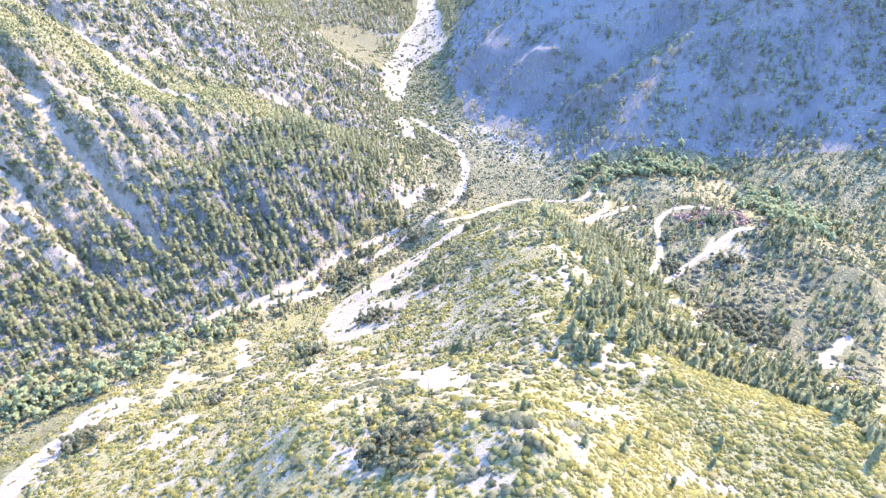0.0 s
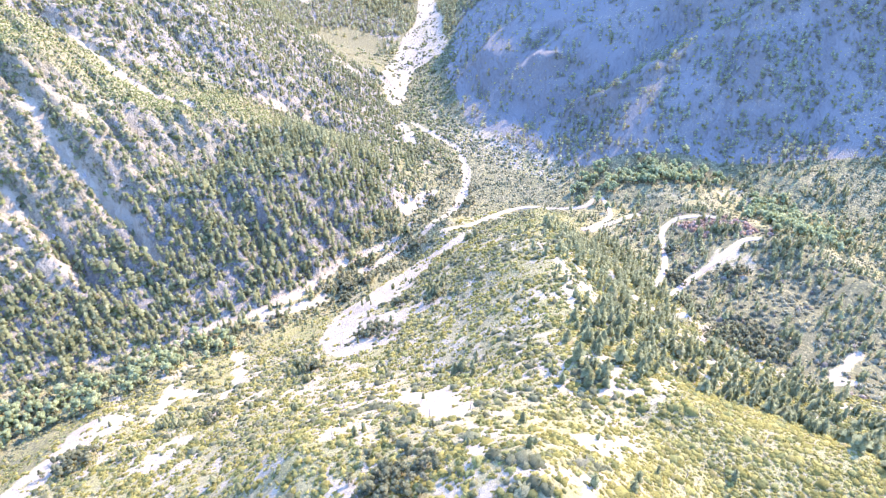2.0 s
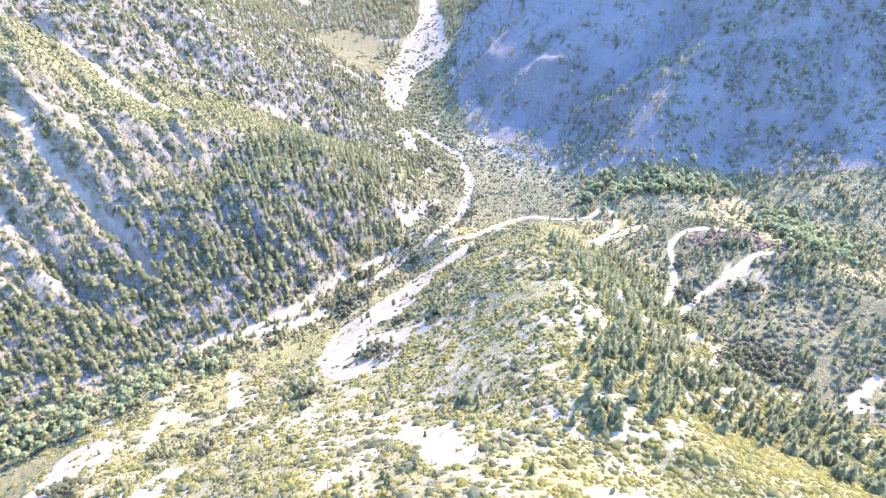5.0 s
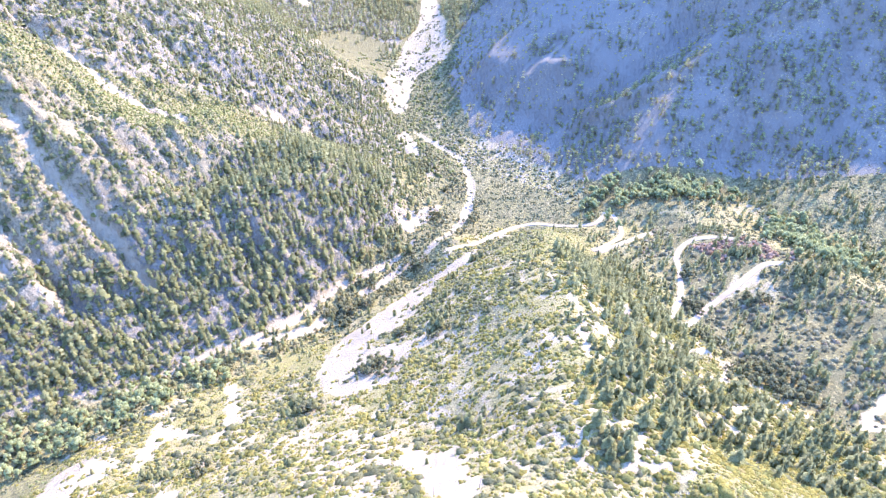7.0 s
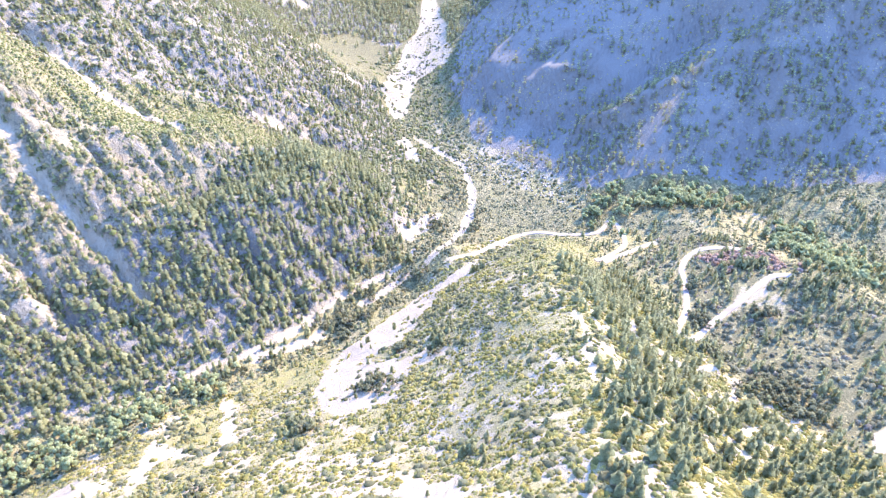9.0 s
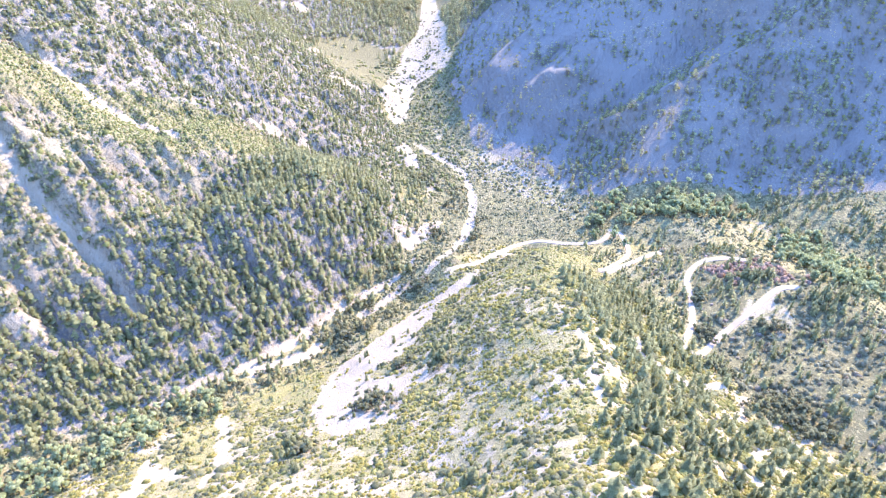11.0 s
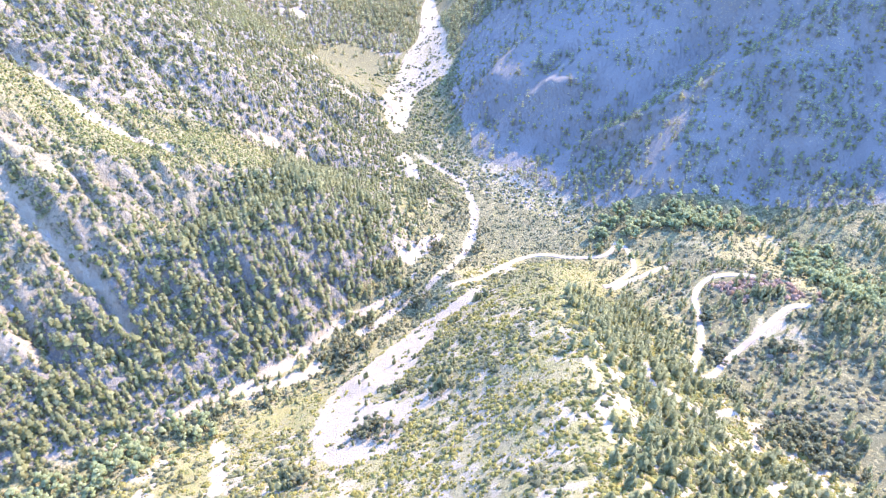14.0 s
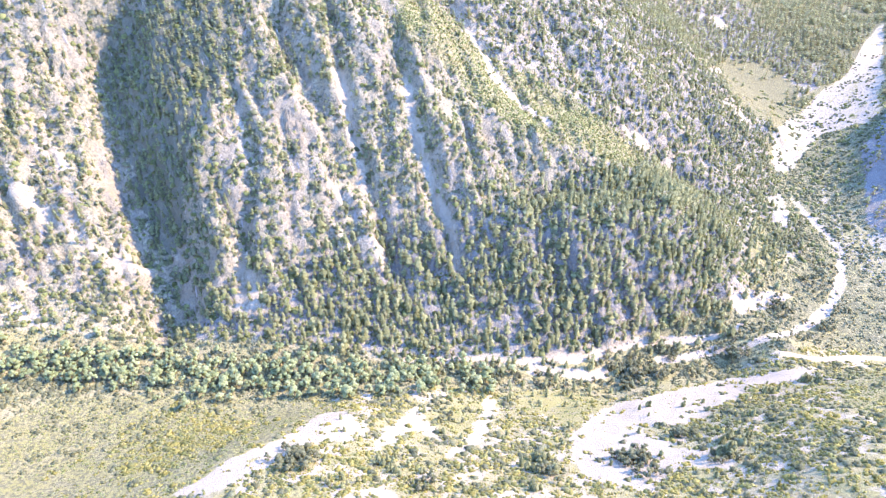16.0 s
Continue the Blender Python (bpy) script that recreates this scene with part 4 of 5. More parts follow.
def broadleaf(blobs=8, tufts=7):
    """A broad-leaved tree one unit high."""
    s = Shape()
    limb(s, (0, 0, -0.05), (0, 0, 0.45), 0.03, 0.018, 5, 0)
    for i in range(blobs):
        w = 6.283 * i / blobs + rng.uniform(-0.4, 0.4)
        r = rng.uniform(0.12, 0.3) if i else 0.0
        c = (r * math.cos(w), r * math.sin(w), rng.uniform(0.34, 0.8) if i else 0.86)
        limb(s, (0, 0, 0.35), c, 0.014, 0.006, 3, 0)
        clump(s, c, rng.uniform(0.2, 0.38), tufts, 1, rng.uniform(0.75, 1.1))
    return s


def snag():
    """A dead standing tree: a bare tapered trunk with broken limbs."""
    s = Shape()
    top = (rng.uniform(-0.08, 0.08), rng.uniform(-0.08, 0.08), 1.0)
    limb(s, (0, 0, -0.05), top, 0.03, 0.008, 6, 0)
    for k in range(9):
        f = rng.uniform(0.3, 0.92)
        w, q = rng.uniform(0, 6.283), rng.uniform(0.06, 0.2) * (1.15 - f)
        a = (top[0] * f, top[1] * f, f)
        limb(s, a, (a[0] + q * math.cos(w), a[1] + q * math.sin(w), f + rng.uniform(-0.02, 0.08)), 0.009, 0.003, 3, 1 + k)
    return s


def boulder():
    s = Shape()
    bm = bmesh.new()
    bmesh.ops.create_icosphere(bm, subdivisions=1, radius=0.5)
    off = Vector(rng.uniform(0, 50, 3))
    vs = [tuple(v.co * (1 + 0.5 * noise.noise(off + v.co * 2.1))) for v in bm.verts]
    bm.verts.ensure_lookup_table()
    ts = [tuple(v.index for v in f.verts) for f in bm.faces]
    bm.free()
    s.add([(x, y, z * 0.75 + 0.15) for x, y, z in vs], ts, 0)
    return s


def crag():
    """A jagged granite ledge one unit across, with broken flat faces."""
    s = Shape()
    bm = bmesh.new()
    bmesh.ops.create_icosphere(bm, subdivisions=1, radius=0.5)
    for _ in range(4):
        d = Vector(rng.normal(size=3)).normalized()
        for v in bm.verts:
            over = v.co.dot(d) - rng.uniform(0.22, 0.34)
            if over > 0:
                v.co -= d * over
    bm.verts.ensure_lookup_table()
    vs = [(v.co.x * 2.2, v.co.y * 0.8, v.co.z * 1.0 + 0.05) for v in bm.verts]
    ts = [tuple(v.index for v in f.verts) for f in bm.faces if f.calc_center_median().z > -0.25]
    bm.free()
    s.add(vs, ts, 0)
    return s


PINES_FAR = [conifer(6, 4, slim, sides=3) for slim in (0.24, 0.28, 0.31, 0.26, 0.34, 0.29)]
TINY = [shrub(1, 5) for _ in range(8)]
PINES_SLIGHT = [conifer(4, 3, slim, sides=3) for slim in (0.3, 0.34, 0.38)]
PINES_NEAR = [conifer(11, 7, slim, gaps=0.2, fine=0.75) for slim in (0.23, 0.27, 0.31, 0.21, 0.26)]
SMALL = [shrub(3, 5) for _ in range(8)]
SHRUBS = [shrub(6) for _ in range(10)]
BROAD = [broadleaf(7, 5) for _ in range(5)]
BROAD_NEAR = [broadleaf(9, 9) for _ in range(4)]
SNAGS = [snag() for _ in range(4)]
CRAGS = [crag() for _ in range(7)]
BOULDERS = [boulder() for _ in range(5)]


def crown_normals(v, t):
    """Normals of the leaf mass: partly each leaf's own, partly outward and upward from the plant's middle, as a leafy crown takes the light."""
    own = np.zeros(v.shape)
    face = np.cross(v[t[:, 1]] - v[t[:, 0]], v[t[:, 2]] - v[t[:, 0]])
    for k in range(3):
        np.add.at(own, t[:, k], face)
    own /= np.linalg.norm(own, axis=1)[:, None] + 1e-9
    g = v * (1.0, 1.0, 0.5) / max(np.abs(v[:, :2]).max(), 1e-6) + (0, 0, 0.55)
    g = g / np.linalg.norm(g, axis=1)[:, None] * 1.1 + 0.7 * own
    return g / (np.linalg.norm(g, axis=1)[:, None] + 1e-9)


def strew(name, shapes, x, y, size, mats, label, category, widen=None, sink=0.0, leafy=True, bearing=None):
    """All plants of a kind on a slope as one mesh."""
    if len(x) == 0:
        return
    z = at(x, y) - sink
    pick, turn = rng.integers(0, len(shapes), len(x)), rng.uniform(0, 6.283, len(x))
    if bearing is not None:
        turn = bearing + rng.normal(0, 0.22, len(x))
    wide = size if widen is None else size * widen
    vs, ns, ts, ms, tint, base = [], [], [], [], [], 0
    for k, s in enumerate(shapes):
        v, t, m = s.arrays()
        w = np.flatnonzero(pick == k)
        if len(w) == 0:
            continue
        c, d = np.cos(turn[w]), np.sin(turn[w])
        p = np.empty((len(w), len(v), 3))
        p[:, :, 0] = x[w, None] + wide[w, None] * (c[:, None] * v[:, 0] - d[:, None] * v[:, 1])
        p[:, :, 1] = y[w, None] + wide[w, None] * (d[:, None] * v[:, 0] + c[:, None] * v[:, 1])
        p[:, :, 2] = (z[w, None] if bearing is None else at(p[:, :, 0], p[:, :, 1]) - sink) + size[w, None] * v[:, 2]
        vs.append(p.reshape(-1, 3))
        g = crown_normals(v, t)
        ns.append(np.stack([c[:, None] * g[:, 0] - d[:, None] * g[:, 1], d[:, None] * g[:, 0] + c[:, None] * g[:, 1], np.tile(g[:, 2], (len(w), 1))], -1).reshape(-1, 3))
        ts.append((t[None] + base + (np.arange(len(w)) * len(v))[:, None, None]).reshape(-1))
        ms.append(np.tile(m, len(w)))
        tint.append(np.repeat(rng.random(len(w)), len(v)))
        base += len(w) * len(v)
    me = fast_mesh(name, np.vstack(vs), np.concatenate(ts), 3, mats, np.concatenate(ms), leafy)
    if leafy:
        me.normals_split_custom_set_from_vertices(np.vstack(ns))
    me.attributes.new("tint", "FLOAT", "POINT").data.foreach_set("value", np.concatenate(tint).astype(np.float32))
    tagged(new(name, me), label, category, kind="stuff")


def scattered(step, x0, x1, y0, y1):
    """Places on a loose grid."""
    gx, gy = np.meshgrid(np.arange(x0, x1, step), np.arange(y0, y1, step))
    x, y = gx.ravel() + rng.uniform(-0.55, 0.55, gx.size) * step, gy.ravel() + rng.uniform(-0.55, 0.55, gx.size) * step
    return x, y


def chosen(x, y, density):
    k = (rng.random(len(x)) < density) & (at(x, y, road_near * 1.0) < 0.2)
    return x[k], y[k]


def zone(name, x, y, fray=9.0):
    """Whether places lie in a patch, with a frayed edge."""
    return inside(PATCHES[name], x + rng.normal(0, fray, len(x)), y + rng.normal(0, fray, len(x))) * 1.0


def clumped(x, y, size, share=0.6, reach=0.6):
    """Shrubs in irregular clumps: most have smaller ones against their sides."""
    px, py, ps = [x], [y], [size]
    a = rng.uniform(0, 6.283, len(x))
    for k in range(3):
        w = rng.random(len(x)) < share
        a = a + rng.uniform(0.4, 1.6, len(x))
        r = reach * rng.uniform(0.75, 1.5, len(x)) * size
        px.append((x + r * np.cos(a))[w])
        py.append((y + r * np.sin(a))[w])
        ps.append((size * rng.uniform(0.4, 0.9, len(x)))[w])
    return np.concatenate(px), np.concatenate(py), np.concatenate(ps)


def thing(name, shape, mats, parts, label, category, group):
    """A plant as a thing with its parts: one mesh for each material."""
    v, t, m = shape.arrays()
    top = new(name)
    tagged(top, label, category, group)
    for k, part_name in enumerate(parts):
        tt = t[m == k]
        if len(tt) == 0:
            continue
        used, inv = np.unique(tt, return_inverse=True)
        me = fast_mesh(part_name, v[used], inv.reshape(-1), 3, [mats[k]], None, True)
        if part_name == "crown":
            me.normals_split_custom_set_from_vertices(crown_normals(v[used], inv.reshape(-1, 3)))
        new(part_name, me).parent = top
    return top


def planted(protos, x, y, size):
    """Copies of the patterns, each standing on the ground; the patterns themselves take the first places."""
    z = at(x, y)
    for i in range(len(x)):
        m = Matrix.Translation((x[i], y[i], z[i])) @ Matrix.Rotation(rng.uniform(0, 6.283), 4, "Z") @ Matrix.Scale(size[i], 4)
        ob = protos[i % len(protos)]
        if i < len(protos):
            ob.matrix_basis = m
        else:
            c = copy_thing(ob, m)
            c.matrix_basis = m


# ---- chaparral of the spur ----
def spur_cover(x, y, seed, base, gain):
    patchy = rough(x / 12, y / 12, seed, 3)
    d = inside(SPUR, x, y) * (1.3 * base + gain * smooth(patchy, 0.38, 0.56))
    d = np.where(zone("chaparral_west", x, y) > 0, 1.25 * base + 1.1 * gain * smooth(patchy, 0.36, 0.56), d)
    d = np.where(zone("chaparral_near", x, y) > 0, 2.2 * base + 1.2 * gain * smooth(patchy, 0.28, 0.46), d)
    meadowy = np.maximum(zone("terrace_meadow", x, y), np.maximum(zone("knoll_meadow", x, y), zone("terrace_meadow_low", x, y)))
    d = np.where(meadowy > 0, 0.3 * gain * smooth(patchy, 0.45, 0.7) + 0.7 * zone("olive_patch", x, y, 6), d)
    return d * (1 - 0.92 * smooth(at(x, y, bare), 0.45, 0.8))


x, y = scattered(3.8, -340, 330, -60, 600)
k = (y > 84) | (np.abs(x - 10) < 130)
x, y = x[k], y[k]
x, y = chosen(x, y, spur_cover(x, y, 81, 0.36, 0.55))
size = 1.6 + 2.3 * rng.random(len(x)) ** 1.7
size = np.where(zone("chaparral_near", x, y) > 0, 1.5 + 3.0 * rng.random(len(x)) ** 1.8, size)
x, y, size = clumped(x, y, size, 0.85, 0.75)
flat = 0.8 - 0.36 * zone("chaparral_near", x, y)
tone = rng.random(len(x)) + 0.9 * (rough(x / 24, y / 24, 84, 2) - 0.5) - 0.25 * zone("chaparral_near", x, y)
for name, lo, hi, mat, label in (("chaparral", -1, 0.55, SCRUB, "yellow-green chaparral shrubs covering the sunny spur"), ("green_chaparral", 0.55, 0.93, GREEN, "green chaparral shrubs on the spur"), ("scrub_oak", 0.93, 2, OAK, "dark olive scrub oak among the chaparral")):
    k = (tone >= lo) & (tone < hi)
    strew(name, SHRUBS, x[k], y[k], (size * flat)[k] * (1.5 if name == "scrub_oak" else 1.0), [mat], label, "shrubs", rng.uniform(0.95, 1.4, k.sum()) / flat[k])
x, y = scattered(2.8, -300, 280, 95, 590)
x, y = chosen(x, y, spur_cover(x, y, 82, 0.3, 0.5))
strew("low_scrub", SMALL, x, y, 0.7 + 0.9 * rng.random(len(x)) ** 1.5, [SCRUB], "low yellow-green scrub between the larger shrubs", "shrubs", rng.uniform(1.0, 1.6, len(x)))

x, y = scattered(3.2, 40, 330, 130, 520)
x, y = chosen(x, y, 0.8 * np.maximum(zone("shoulder_forest", x, y, 6), 0.75 * zone("spur_forest", x, y, 6)) * (1 - 0.95 * smooth(at(x, y, bare), 0.4, 0.7)))
strew("shoulder_scrub", SHRUBS, x, y, 1.8 + 2.6 * rng.random(len(x)) ** 1.5, [GREEN], "green brush filling the gaps under the pines", "shrubs", rng.uniform(1.0, 1.4, len(x)))
x, y = scattered(2.1, -60, 330, 80, 330)
x, y = chosen(x, y, 0.8 * zone("chaparral_near", x, y, 5) * (1 - 0.95 * smooth(at(x, y, bare), 0.4, 0.7)))
strew("chaparral_mat", TINY, x, y, 0.5 + 0.5 * rng.random(len(x)) ** 1.5, [SCRUB], "dense low mat of yellow-green chaparral", "shrubs", rng.uniform(1.7, 2.8, len(x)))
x, y = scattered(2.1, -440, 150, 120, 600)
patchy = smooth(rough(x / 13, y / 13, 86, 3), 0.5, 0.62)
dens = np.maximum(zone("terrace_meadow", x, y, 3), np.maximum(zone("terrace_meadow_low", x, y, 3), zone("knoll_meadow", x, y, 3))) * np.maximum(0.14 + 0.6 * patchy, 0.85 * zone("knoll_meadow", x, y, 3))
dens = np.maximum(dens, 0.6 * zone("olive_patch", x, y, 5)) * (1 - smooth(at(x, y, bare), 0.3, 0.5))
x, y = chosen(x, y, dens)
strew("meadow_scrub", TINY, x, y, 0.5 + 0.9 * rng.random(len(x)) ** 2, [RIDGE], "low olive scrub in patches over the dry meadow", "shrubs", rng.uniform(1.2, 2.2, len(x)))

# ---- shrubs of the other slopes and flats ----
x, y = scattered(6.8, -680, 20, 180, 1150)
ridge_top = at(x, y, np.where(north > 0.5, rib_n, rib_w))
dens = inside(WEST, x, y) * (0.26 + 0.74 * smooth(0.55 * rough(x / 16, y / 16, 91, 3) + 0.25 * ridge_top + 0.35 * (0.8 - at(x, y, slabby)), 0.28, 0.44))
dens = np.maximum(dens, 0.75 * at(x, y, north)) * (1 - 0.92 * smooth(at(x, y, bare), 0.4, 0.72)) * (1 - zone("green_ridge_patch", x, y)) * (1 - 0.9 * zone("far_meadow_patch", x, y))
x, y = chosen(x, y, dens)
x, y, size = clumped(x, y, 2.6 + 4.0 * rng.random(len(x)) ** 1.5, 0.75, 0.75)
pale = rng.random(len(x)) < 0.4
size *= 1.15
strew("wall_scrub", SMALL, x[~pale], y[~pale], size[~pale], [OAK], "olive shrubs clinging to the granite wall", "shrubs")
strew("wall_chaparral", SMALL, x[pale], y[pale], size[pale], [RIDGE], "green chaparral clumps on the granite wall", "shrubs")
x, y = scattered(2.1, -480, 20, 440, 800)
x, y = chosen(x, y, 0.9 * zone("green_ridge_patch", x, y, 5) * (1 - 0.9 * smooth(at(x, y, bare), 0.4, 0.7)))
strew("ridge_chaparral", SMALL, x, y, rng.uniform(1.4, 2.7, len(x)), [RIDGE], "dense green chaparral along the ridge", "shrubs", rng.uniform(1.0, 1.5, len(x)))

x, y = scattered(5.8, -40, 520, 560, 1200)
dens = (inside(EAST, x, y) | ((x > -45) & (x < 60) & (y > 850))) * (1 - smooth(at(x, y, bare), 0.3, 0.6)) * (0.12 + 0.3 * smooth(rough(x / 30, y / 30, 92, 3), 0.4, 0.65))
x, y = chosen(x, y, dens)
# the lighter chaparral leaves stand in for haze over this slope
strew("shaded_scrub", TINY, x, y, 1.6 + 2.8 * rng.random(len(x)) ** 1.5, [SCRUB], "pale yellow-green scrub on the shaded mountain, light in place of haze", "shrubs")

x, y = scattered(4.0, -560, 480, 120, 900)
other = ~(inside(WEST, x, y) | inside(EAST, x, y) | inside(SPUR, x, y))
dens = other * (0.5 + 0.45 * smooth(rough(x / 14, y / 14, 93, 3), 0.38, 0.6)) * (1 - 0.9 * smooth(at(x, y, bare), 0.25, 0.7))
dens = np.where(zone("flat_meadow", x, y) > 0, 0.25, dens)
dens = np.where(other & (y > 560), (0.34 + 0.55 * smooth(rough(x / 10, y / 10, 87, 3), 0.42, 0.62)) * (1 - smooth(at(x, y, bare), 0.25, 0.6)), dens)
dens = np.where(other & (x < -170), 0.85 * (1 - 0.75 * zone("terrace_meadow", x, y)), dens)
dens = np.where(zone("road_scrub", x, y) > 0, 0.26 + 0.7 * smooth(rough(x / 16, y / 16, 85, 3), 0.45, 0.6), dens) * (1 - 0.9 * smooth(at(x, y, bare), 0.4, 0.75))
dens = np.where(zone("rust_brush", x, y) > 0, 0.8, dens)
x, y = chosen(x, y, dens)
dark = zone("road_scrub", x, y) > 0
size = (1.4 + 2.4 * rng.random(len(x)) ** 1.7) * np.where(x < -170, 1.3, 1.0)
fx, fy, fs = clumped(x[~dark], y[~dark], size[~dark] * 0.95, 0.7, 0.8)
strew("flat_scrub", TINY, fx, fy, fs, [OAK], "low dry scrub on the canyon flats", "shrubs")
dead = zone("rust_brush", x, y) > 0
strew("dead_brush", SHRUBS, x[dark & dead], y[dark & dead], size[dark & dead] * 2.0, [RUST], "reddish brown dead brush above the road bend", "shrubs")
dark &= ~dead
strew("hill_scrub", SHRUBS, x[dark], y[dark], 0.9 * size[dark] ** 1.55, [HILL], "dark scrub on the hill below the switchback road", "shrubs")

# ---- woods ----
x, y = scattered(5.0, -680, 20, 180, 1200)
wood = zone("wall_forest", x, y, 28)
dens = inside(WEST, x, y) * (0.2 + 0.38 * at(x, y, north) + 0.5 * smooth(0.6 * rough(x / 18, y / 18, 94, 3) + 0.4 * (1.0 - at(x, y, slabby)), 0.42, 0.56)) * np.where(at(x, y) > 260, 0.6, 1.0)
dens = np.where(wood > 0, 0.55 + 0.45 * smooth(rough(x / 15, y / 15, 95, 3), 0.34, 0.5), 0.85 * dens)
dens = np.where(zone("north_forest", x, y) > 0, 0.6, dens)
dens = np.where(zone("ravine_shade_woods", x, y) > 0, 0.95, dens)
dens = np.where(zone("green_ridge_patch", x, y) > 0, 0.03, dens) * (1 - zone("far_meadow_patch", x, y))
dens *= 1 - 0.95 * smooth(at(x, y, bare), 0.45, 0.75)
x, y = chosen(x, y, dens)
strew("wall_pines", PINES_FAR, x, y, rng.uniform(5.5, 11.5, len(x)) * (0.9 + 0.4 * zone("wall_forest", x, y)), [BARK, PINE], "dark green pines on the granite wall", "pine woods")

x, y = scattered(6.0, 20, 560, 580, 1250)
dens = inside(EAST, x, y) * (1 - 0.65 * smooth(y - 0.25 * x, 700, 770)) * (0.22 + 0.6 * smooth(rough(x / 30, y / 30, 96, 3), 0.38, 0.56))
x, y = chosen(x, y, dens)
strew("shaded_pines", PINES_SLIGHT, x, y, rng.uniform(6.5, 13, len(x)), [BARK, PINE], "pines on the shaded mountainside", "pine woods")

x, y = scattered(6.4, -620, 160, 1110, 2000)
dens = np.maximum(0.95 * zone("far_forest", x, y, 14), 0.8 * smooth(rough(x / 60, y / 60, 97, 3), 0.3, 0.5)) * (1 - smooth(at(x, y, bare), 0.1, 0.4)) * (1 - 0.95 * zone("far_meadow_patch", x, y))
x, y = chosen(x, y, dens)
strew("distant_pines", PINES_SLIGHT, x, y, rng.uniform(8, 13, len(x)), [BARK, PINE], "distant pines beyond the meadow", "pine woods", rng.uniform(1.1, 1.6, len(x)))

x, y = scattered(24, -900, 300, 1480, 3000)
x, y = chosen(x, y, 0.8 * (1 - smooth(at(x, y, bare), 0.1, 0.4)))
strew("far_woods", PINES_SLIGHT, x, y, rng.uniform(12, 20, len(x)), [BARK, PINE], "far pine woods up the valley", "pine woods", rng.uniform(1.0, 1.6, len(x)))

x, y = scattered(6.0, 130, 460, 230, 640)
other = ~(inside(EAST, x, y) | inside(SPUR, x, y))
x, y = chosen(x, y, other * np.where(x > 215, 0.8, 0.5) * smooth(rough(x / 25, y / 25, 98, 3), 0.36, 0.52) * (1 - smooth(at(x, y, bare), 0.2, 0.6)))
strew("hill_pines", PINES_FAR, x, y, rng.uniform(5, 11, len(x)), [BARK, PINE], "scattered pines on the hill by the road", "pine woods")


def beside(course, reach, step):
    line = along(course, step)
    n = len(line) * 3
    k = rng.integers(0, len(line), n)
    return line[k, 0] + rng.normal(0, reach, n), line[k, 1] + rng.normal(0, reach, n)


# ---- trees of the streams ----
x, y = scattered(4.4, 120, 420, 400, 680)
dens = np.maximum(zone("alder_grove", x, y), np.maximum(zone("alder_strip", x, y), 0.7 * zone("creek_grove", x, y)))
x, y = chosen(x, y, 0.85 * dens)
some = rng.permutation(len(x))[:295]
x, y = x[some], y[some]
planted([thing("alder_tree", s, (BARK, ALDER), ("trunk", "crown"), "bright green alder with a rounded crown beside the creek", "tree", "alders along the east creek") for s in BROAD_NEAR], x, y, rng.uniform(7, 11.5, len(x)))
x, y = scattered(5.2, -580, -60, 140, 480)
x, y = chosen(x, y, 0.9 * zone("stream_grove", x, y, 8))
some = rng.permutation(len(x))
strew("stream_trees", BROAD, x[some[298:]], y[some[298:]], rng.uniform(5.5, 10, len(some) - len(some[:298])), [BARK, ALDER], "green leafy trees crowding the west stream", "trees")
some = some[:298]
x, y = x[some], y[some]
planted([thing("cottonwood_tree", s, (BARK, ALDER), ("trunk", "crown"), "green leafy cottonwood by the stream at the wall's foot", "tree", "cottonwoods along the west stream") for s in BROAD], x, y, rng.uniform(6, 11.5, len(x)))
oak = [thing("oak_tree", s, (BARK, OAK), ("trunk", "crown"), "dark rounded oak on pale sandy ground", "tree", "oaks of the flats") for s in BROAD]
fir = [thing("grove_pine", s, (BARK, PINE), ("trunk", "crown"), "dark pine in a loose group on pale ground", "pine tree", "pines of the flats") for s in PINES_NEAR]
spots = {"oak": [], "pine": []}
for name, (count, spread, height, (cx, cy)) in GROVES.items():
    kind = "pine" if "pines" in name else "oak"
    for _ in range(count):
        spots[kind].append((cx + rng.normal(0, spread * 0.6), cy + rng.normal(0, spread * 0.6), height * rng.uniform(0.75, 1.25)))
oaks = np.array(spots["oak"])
oaks = oaks[np.argsort(np.hypot(oaks[:, 0], oaks[:, 1]))]
planted(oak, *oaks[:298].T)
strew("oak_groves", BROAD, *oaks[298:].T, [BARK, OAK], "dark rounded oaks in groves on the farther flats", "trees")
planted(fir, *np.array(spots["pine"]).T)
x, y = beside([(-212, 360), (-150, 405), (-91, 490), (-60, 520), (-10, 560), (25, 600), (30, 640), (10, 700), (-20, 745)], 11, 5)
x, y = chosen(x, y, 0.9 * (1 - smooth(at(x, y, bare), 0.3, 0.7)))
strew("streamside_scrub", BROAD, x, y, rng.uniform(2.5, 5.5, len(x)), [BARK, OAK], "bushy trees between the wash channels", "trees")

x, y = scattered(3.8, -600, 260, 120, 640)
dens = np.maximum(0.85 * zone("stream_scrub", x, y, 3), np.maximum(0.6 * zone("island_scrub", x, y, 4), 0.6 * zone("knoll_flat", x, y, 6) * smooth(rough(x / 12, y / 12, 99, 3), 0.42, 0.56)))
x, y = chosen(x, y, np.where(y > 640, 0, dens) * (1 - 0.85 * smooth(at(x, y, bare), 0.35, 0.75)))
wx, wy = scattered(5.0, -100, 140, 560, 1450)
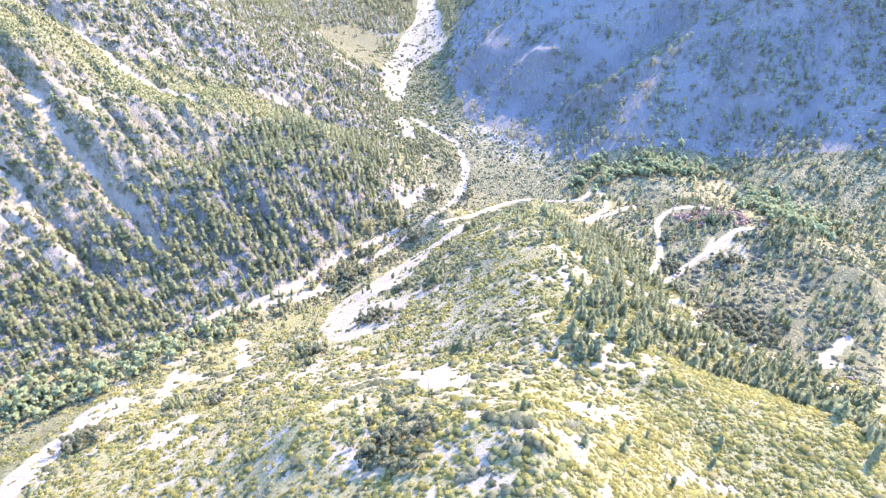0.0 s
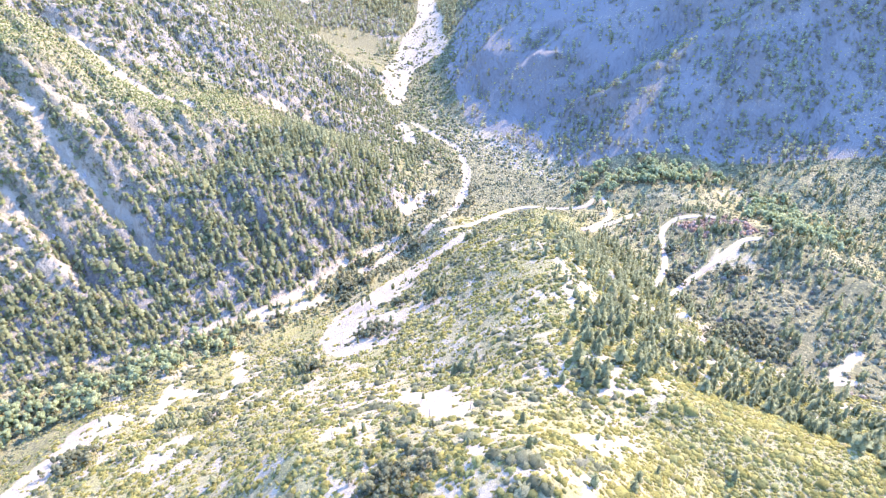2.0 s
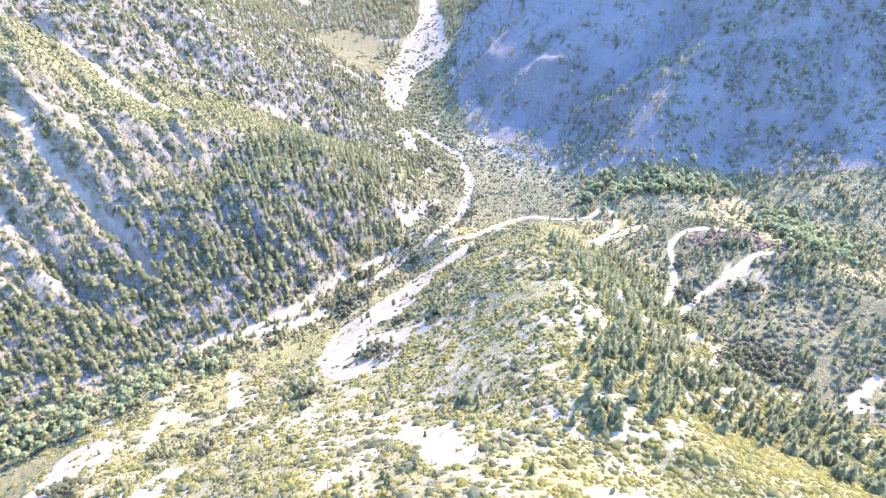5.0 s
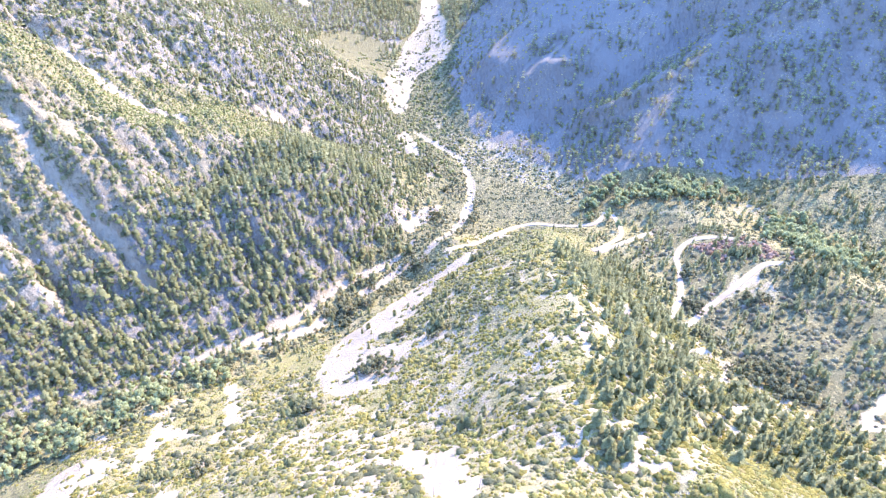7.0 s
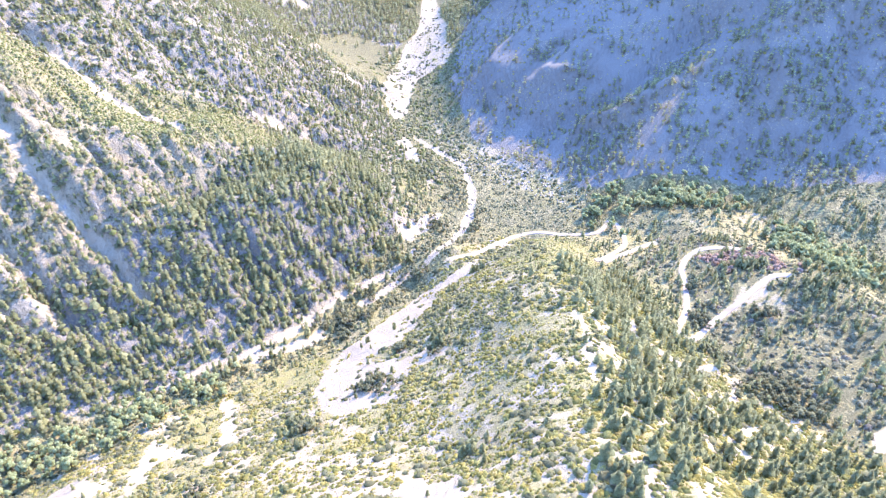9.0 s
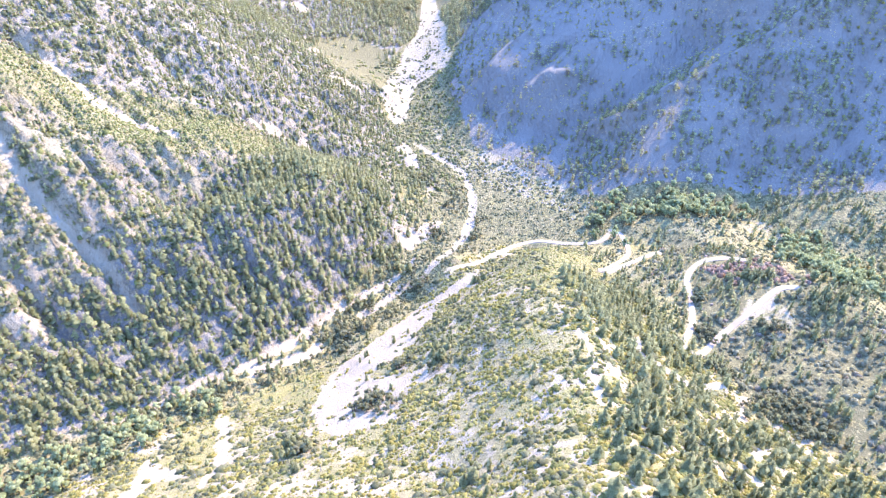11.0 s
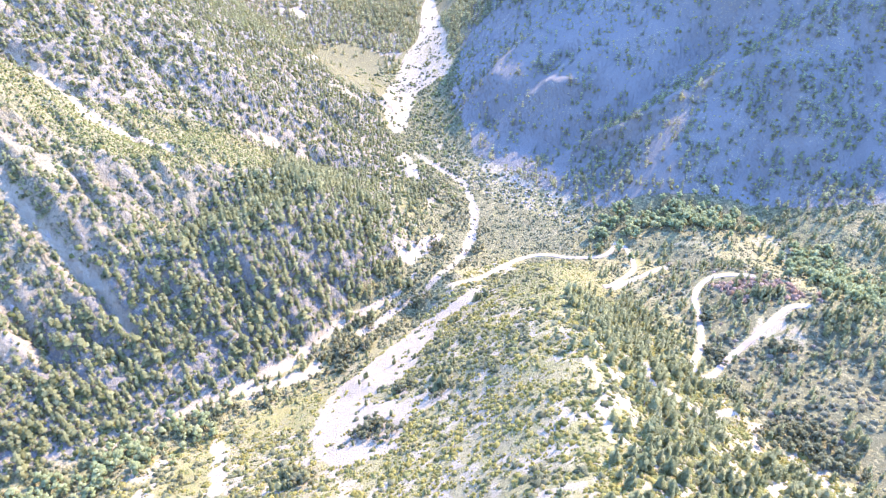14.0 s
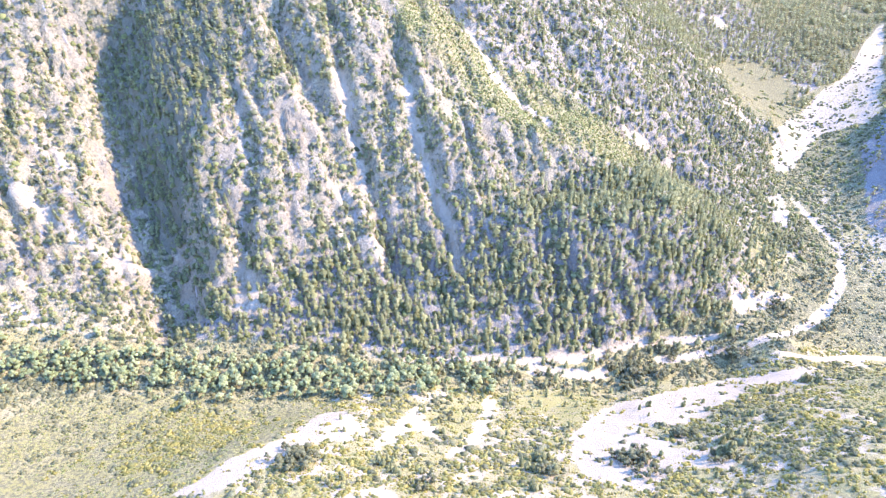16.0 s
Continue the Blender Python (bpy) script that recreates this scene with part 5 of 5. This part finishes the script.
wx, wy = chosen(wx, wy, 0.6 * zone("flood_plain_patch", wx, wy, 4) + (0.12 + 0.3 * smooth(wy, 760, 860)) * smooth(at(wx, wy, bare), 0.3, 0.6) * smooth(rough(wx / 12, wy / 30, 88, 2), 0.46, 0.62))
x, y = np.r_[x, wx], np.r_[y, wy]
strew("bottom_brush", SHRUBS, x, y, 2.0 + 2.8 * rng.random(len(x)) ** 1.5, [OAK], "grey-olive brush thickets on the canyon bottom", "shrubs", rng.uniform(0.95, 1.3, len(x)))

# ---- pines that stand singly on the spur ----
x, y = scattered(4.0, 40, 330, 140, 560)
dens = np.maximum(0.5 * zone("spur_forest", x, y), 0.45 * zone("shoulder_forest", x, y)) * (1 - 0.9 * smooth(at(x, y, bare), 0.2, 0.6))
x, y = chosen(x, y, dens)
first = np.argsort(y)
one, rest = first[:300], first[300:]
size = rng.uniform(5.5, 12, len(one))
planted([thing("pine_tree", s, (BARK, PINE), ("trunk", "crown"), "slender green pine on the spur's shaded flank", "pine tree", "pines on the spur") for s in PINES_NEAR], x[one], y[one], size)
strew("spur_pines", PINES_FAR, x[rest], y[rest], rng.uniform(7, 13, len(rest)), [BARK, PINE], "pines down the flank of the spur", "pine woods")
x, y = scattered(14, -230, 100, 90, 520)
x, y = chosen(x, y, inside(SPUR, x, y) * 0.28 * (1 - 0.8 * zone("terrace_meadow", x, y)))
planted([thing("young_pine", s, (BARK, PINE), ("trunk", "crown"), "lone green pine among the chaparral", "pine tree", "lone pines of the spur") for s in PINES_NEAR[:2]], x, y, rng.uniform(3.5, 7, len(x)))
x, y = scattered(26, -160, 160, 95, 330)
x, y = chosen(x, y, inside(SPUR, x, y) * 0.45)
planted([thing("dead_tree", s, (SNAG,) * 10, ("trunk",) + ("branch",) * 9, "bare grey dead tree standing in chaparral", "dead tree", "snags of the spur") for s in SNAGS], x, y, rng.uniform(3.5, 7, len(x)))

# ---- boulders of the washes ----
def boulder_thing(shape):
    v, t, m = shape.arrays()
    return tagged(new("boulder", fast_mesh("boulder", v, t.reshape(-1), 3, [STONE], None, False)), "large pale granite boulder lying beside the wash", "boulder", "boulders of the confluence")


x, y = scattered(7.0, -60, 110, 540, 760)
x, y = chosen(x, y, 0.5 * np.maximum(zone("flood_plain_patch", x, y, 5), 0.5 * smooth(at(x, y, bare), 0.25, 0.5)))
some = rng.permutation(len(x))[:140]
planted([boulder_thing(s) for s in BOULDERS], x[some], y[some], 1.3 + 2.4 * rng.random(len(some)) ** 2)

x, y = scattered(3.6, -120, 180, 480, 1200)
x, y = chosen(x, y, np.maximum(0.22 * smooth(at(x, y, bare), 0.3, 0.7), 0.5 * zone("flood_plain_patch", x, y, 4)))
strew("wash_boulders", BOULDERS, x, y, rng.uniform(0.5, 1.7, len(x)) ** 1.3, [STONE], "pale granite boulders strewn in the wash", "boulders", leafy=False)
x, y = scattered(4.6, -660, -40, 190, 1100)
x, y = chosen(x, y, inside(WEST, x, y) * 0.6 * at(x, y, rock) * (1 - 0.9 * zone("wall_forest", x, y)) * (1 - zone("green_ridge_patch", x, y)) * (0.25 + 0.75 * smooth(rough(x / 14, y / 14, 63, 2), 0.42, 0.6)))
strew("crags", CRAGS, x, y, 0.7 + 1.5 * rng.random(len(x)) ** 2, [CRAG], "broken granite crags jutting from the wall", "rocks", rng.uniform(1.0, 2.0, len(x)), 0.5, False, 2.6)
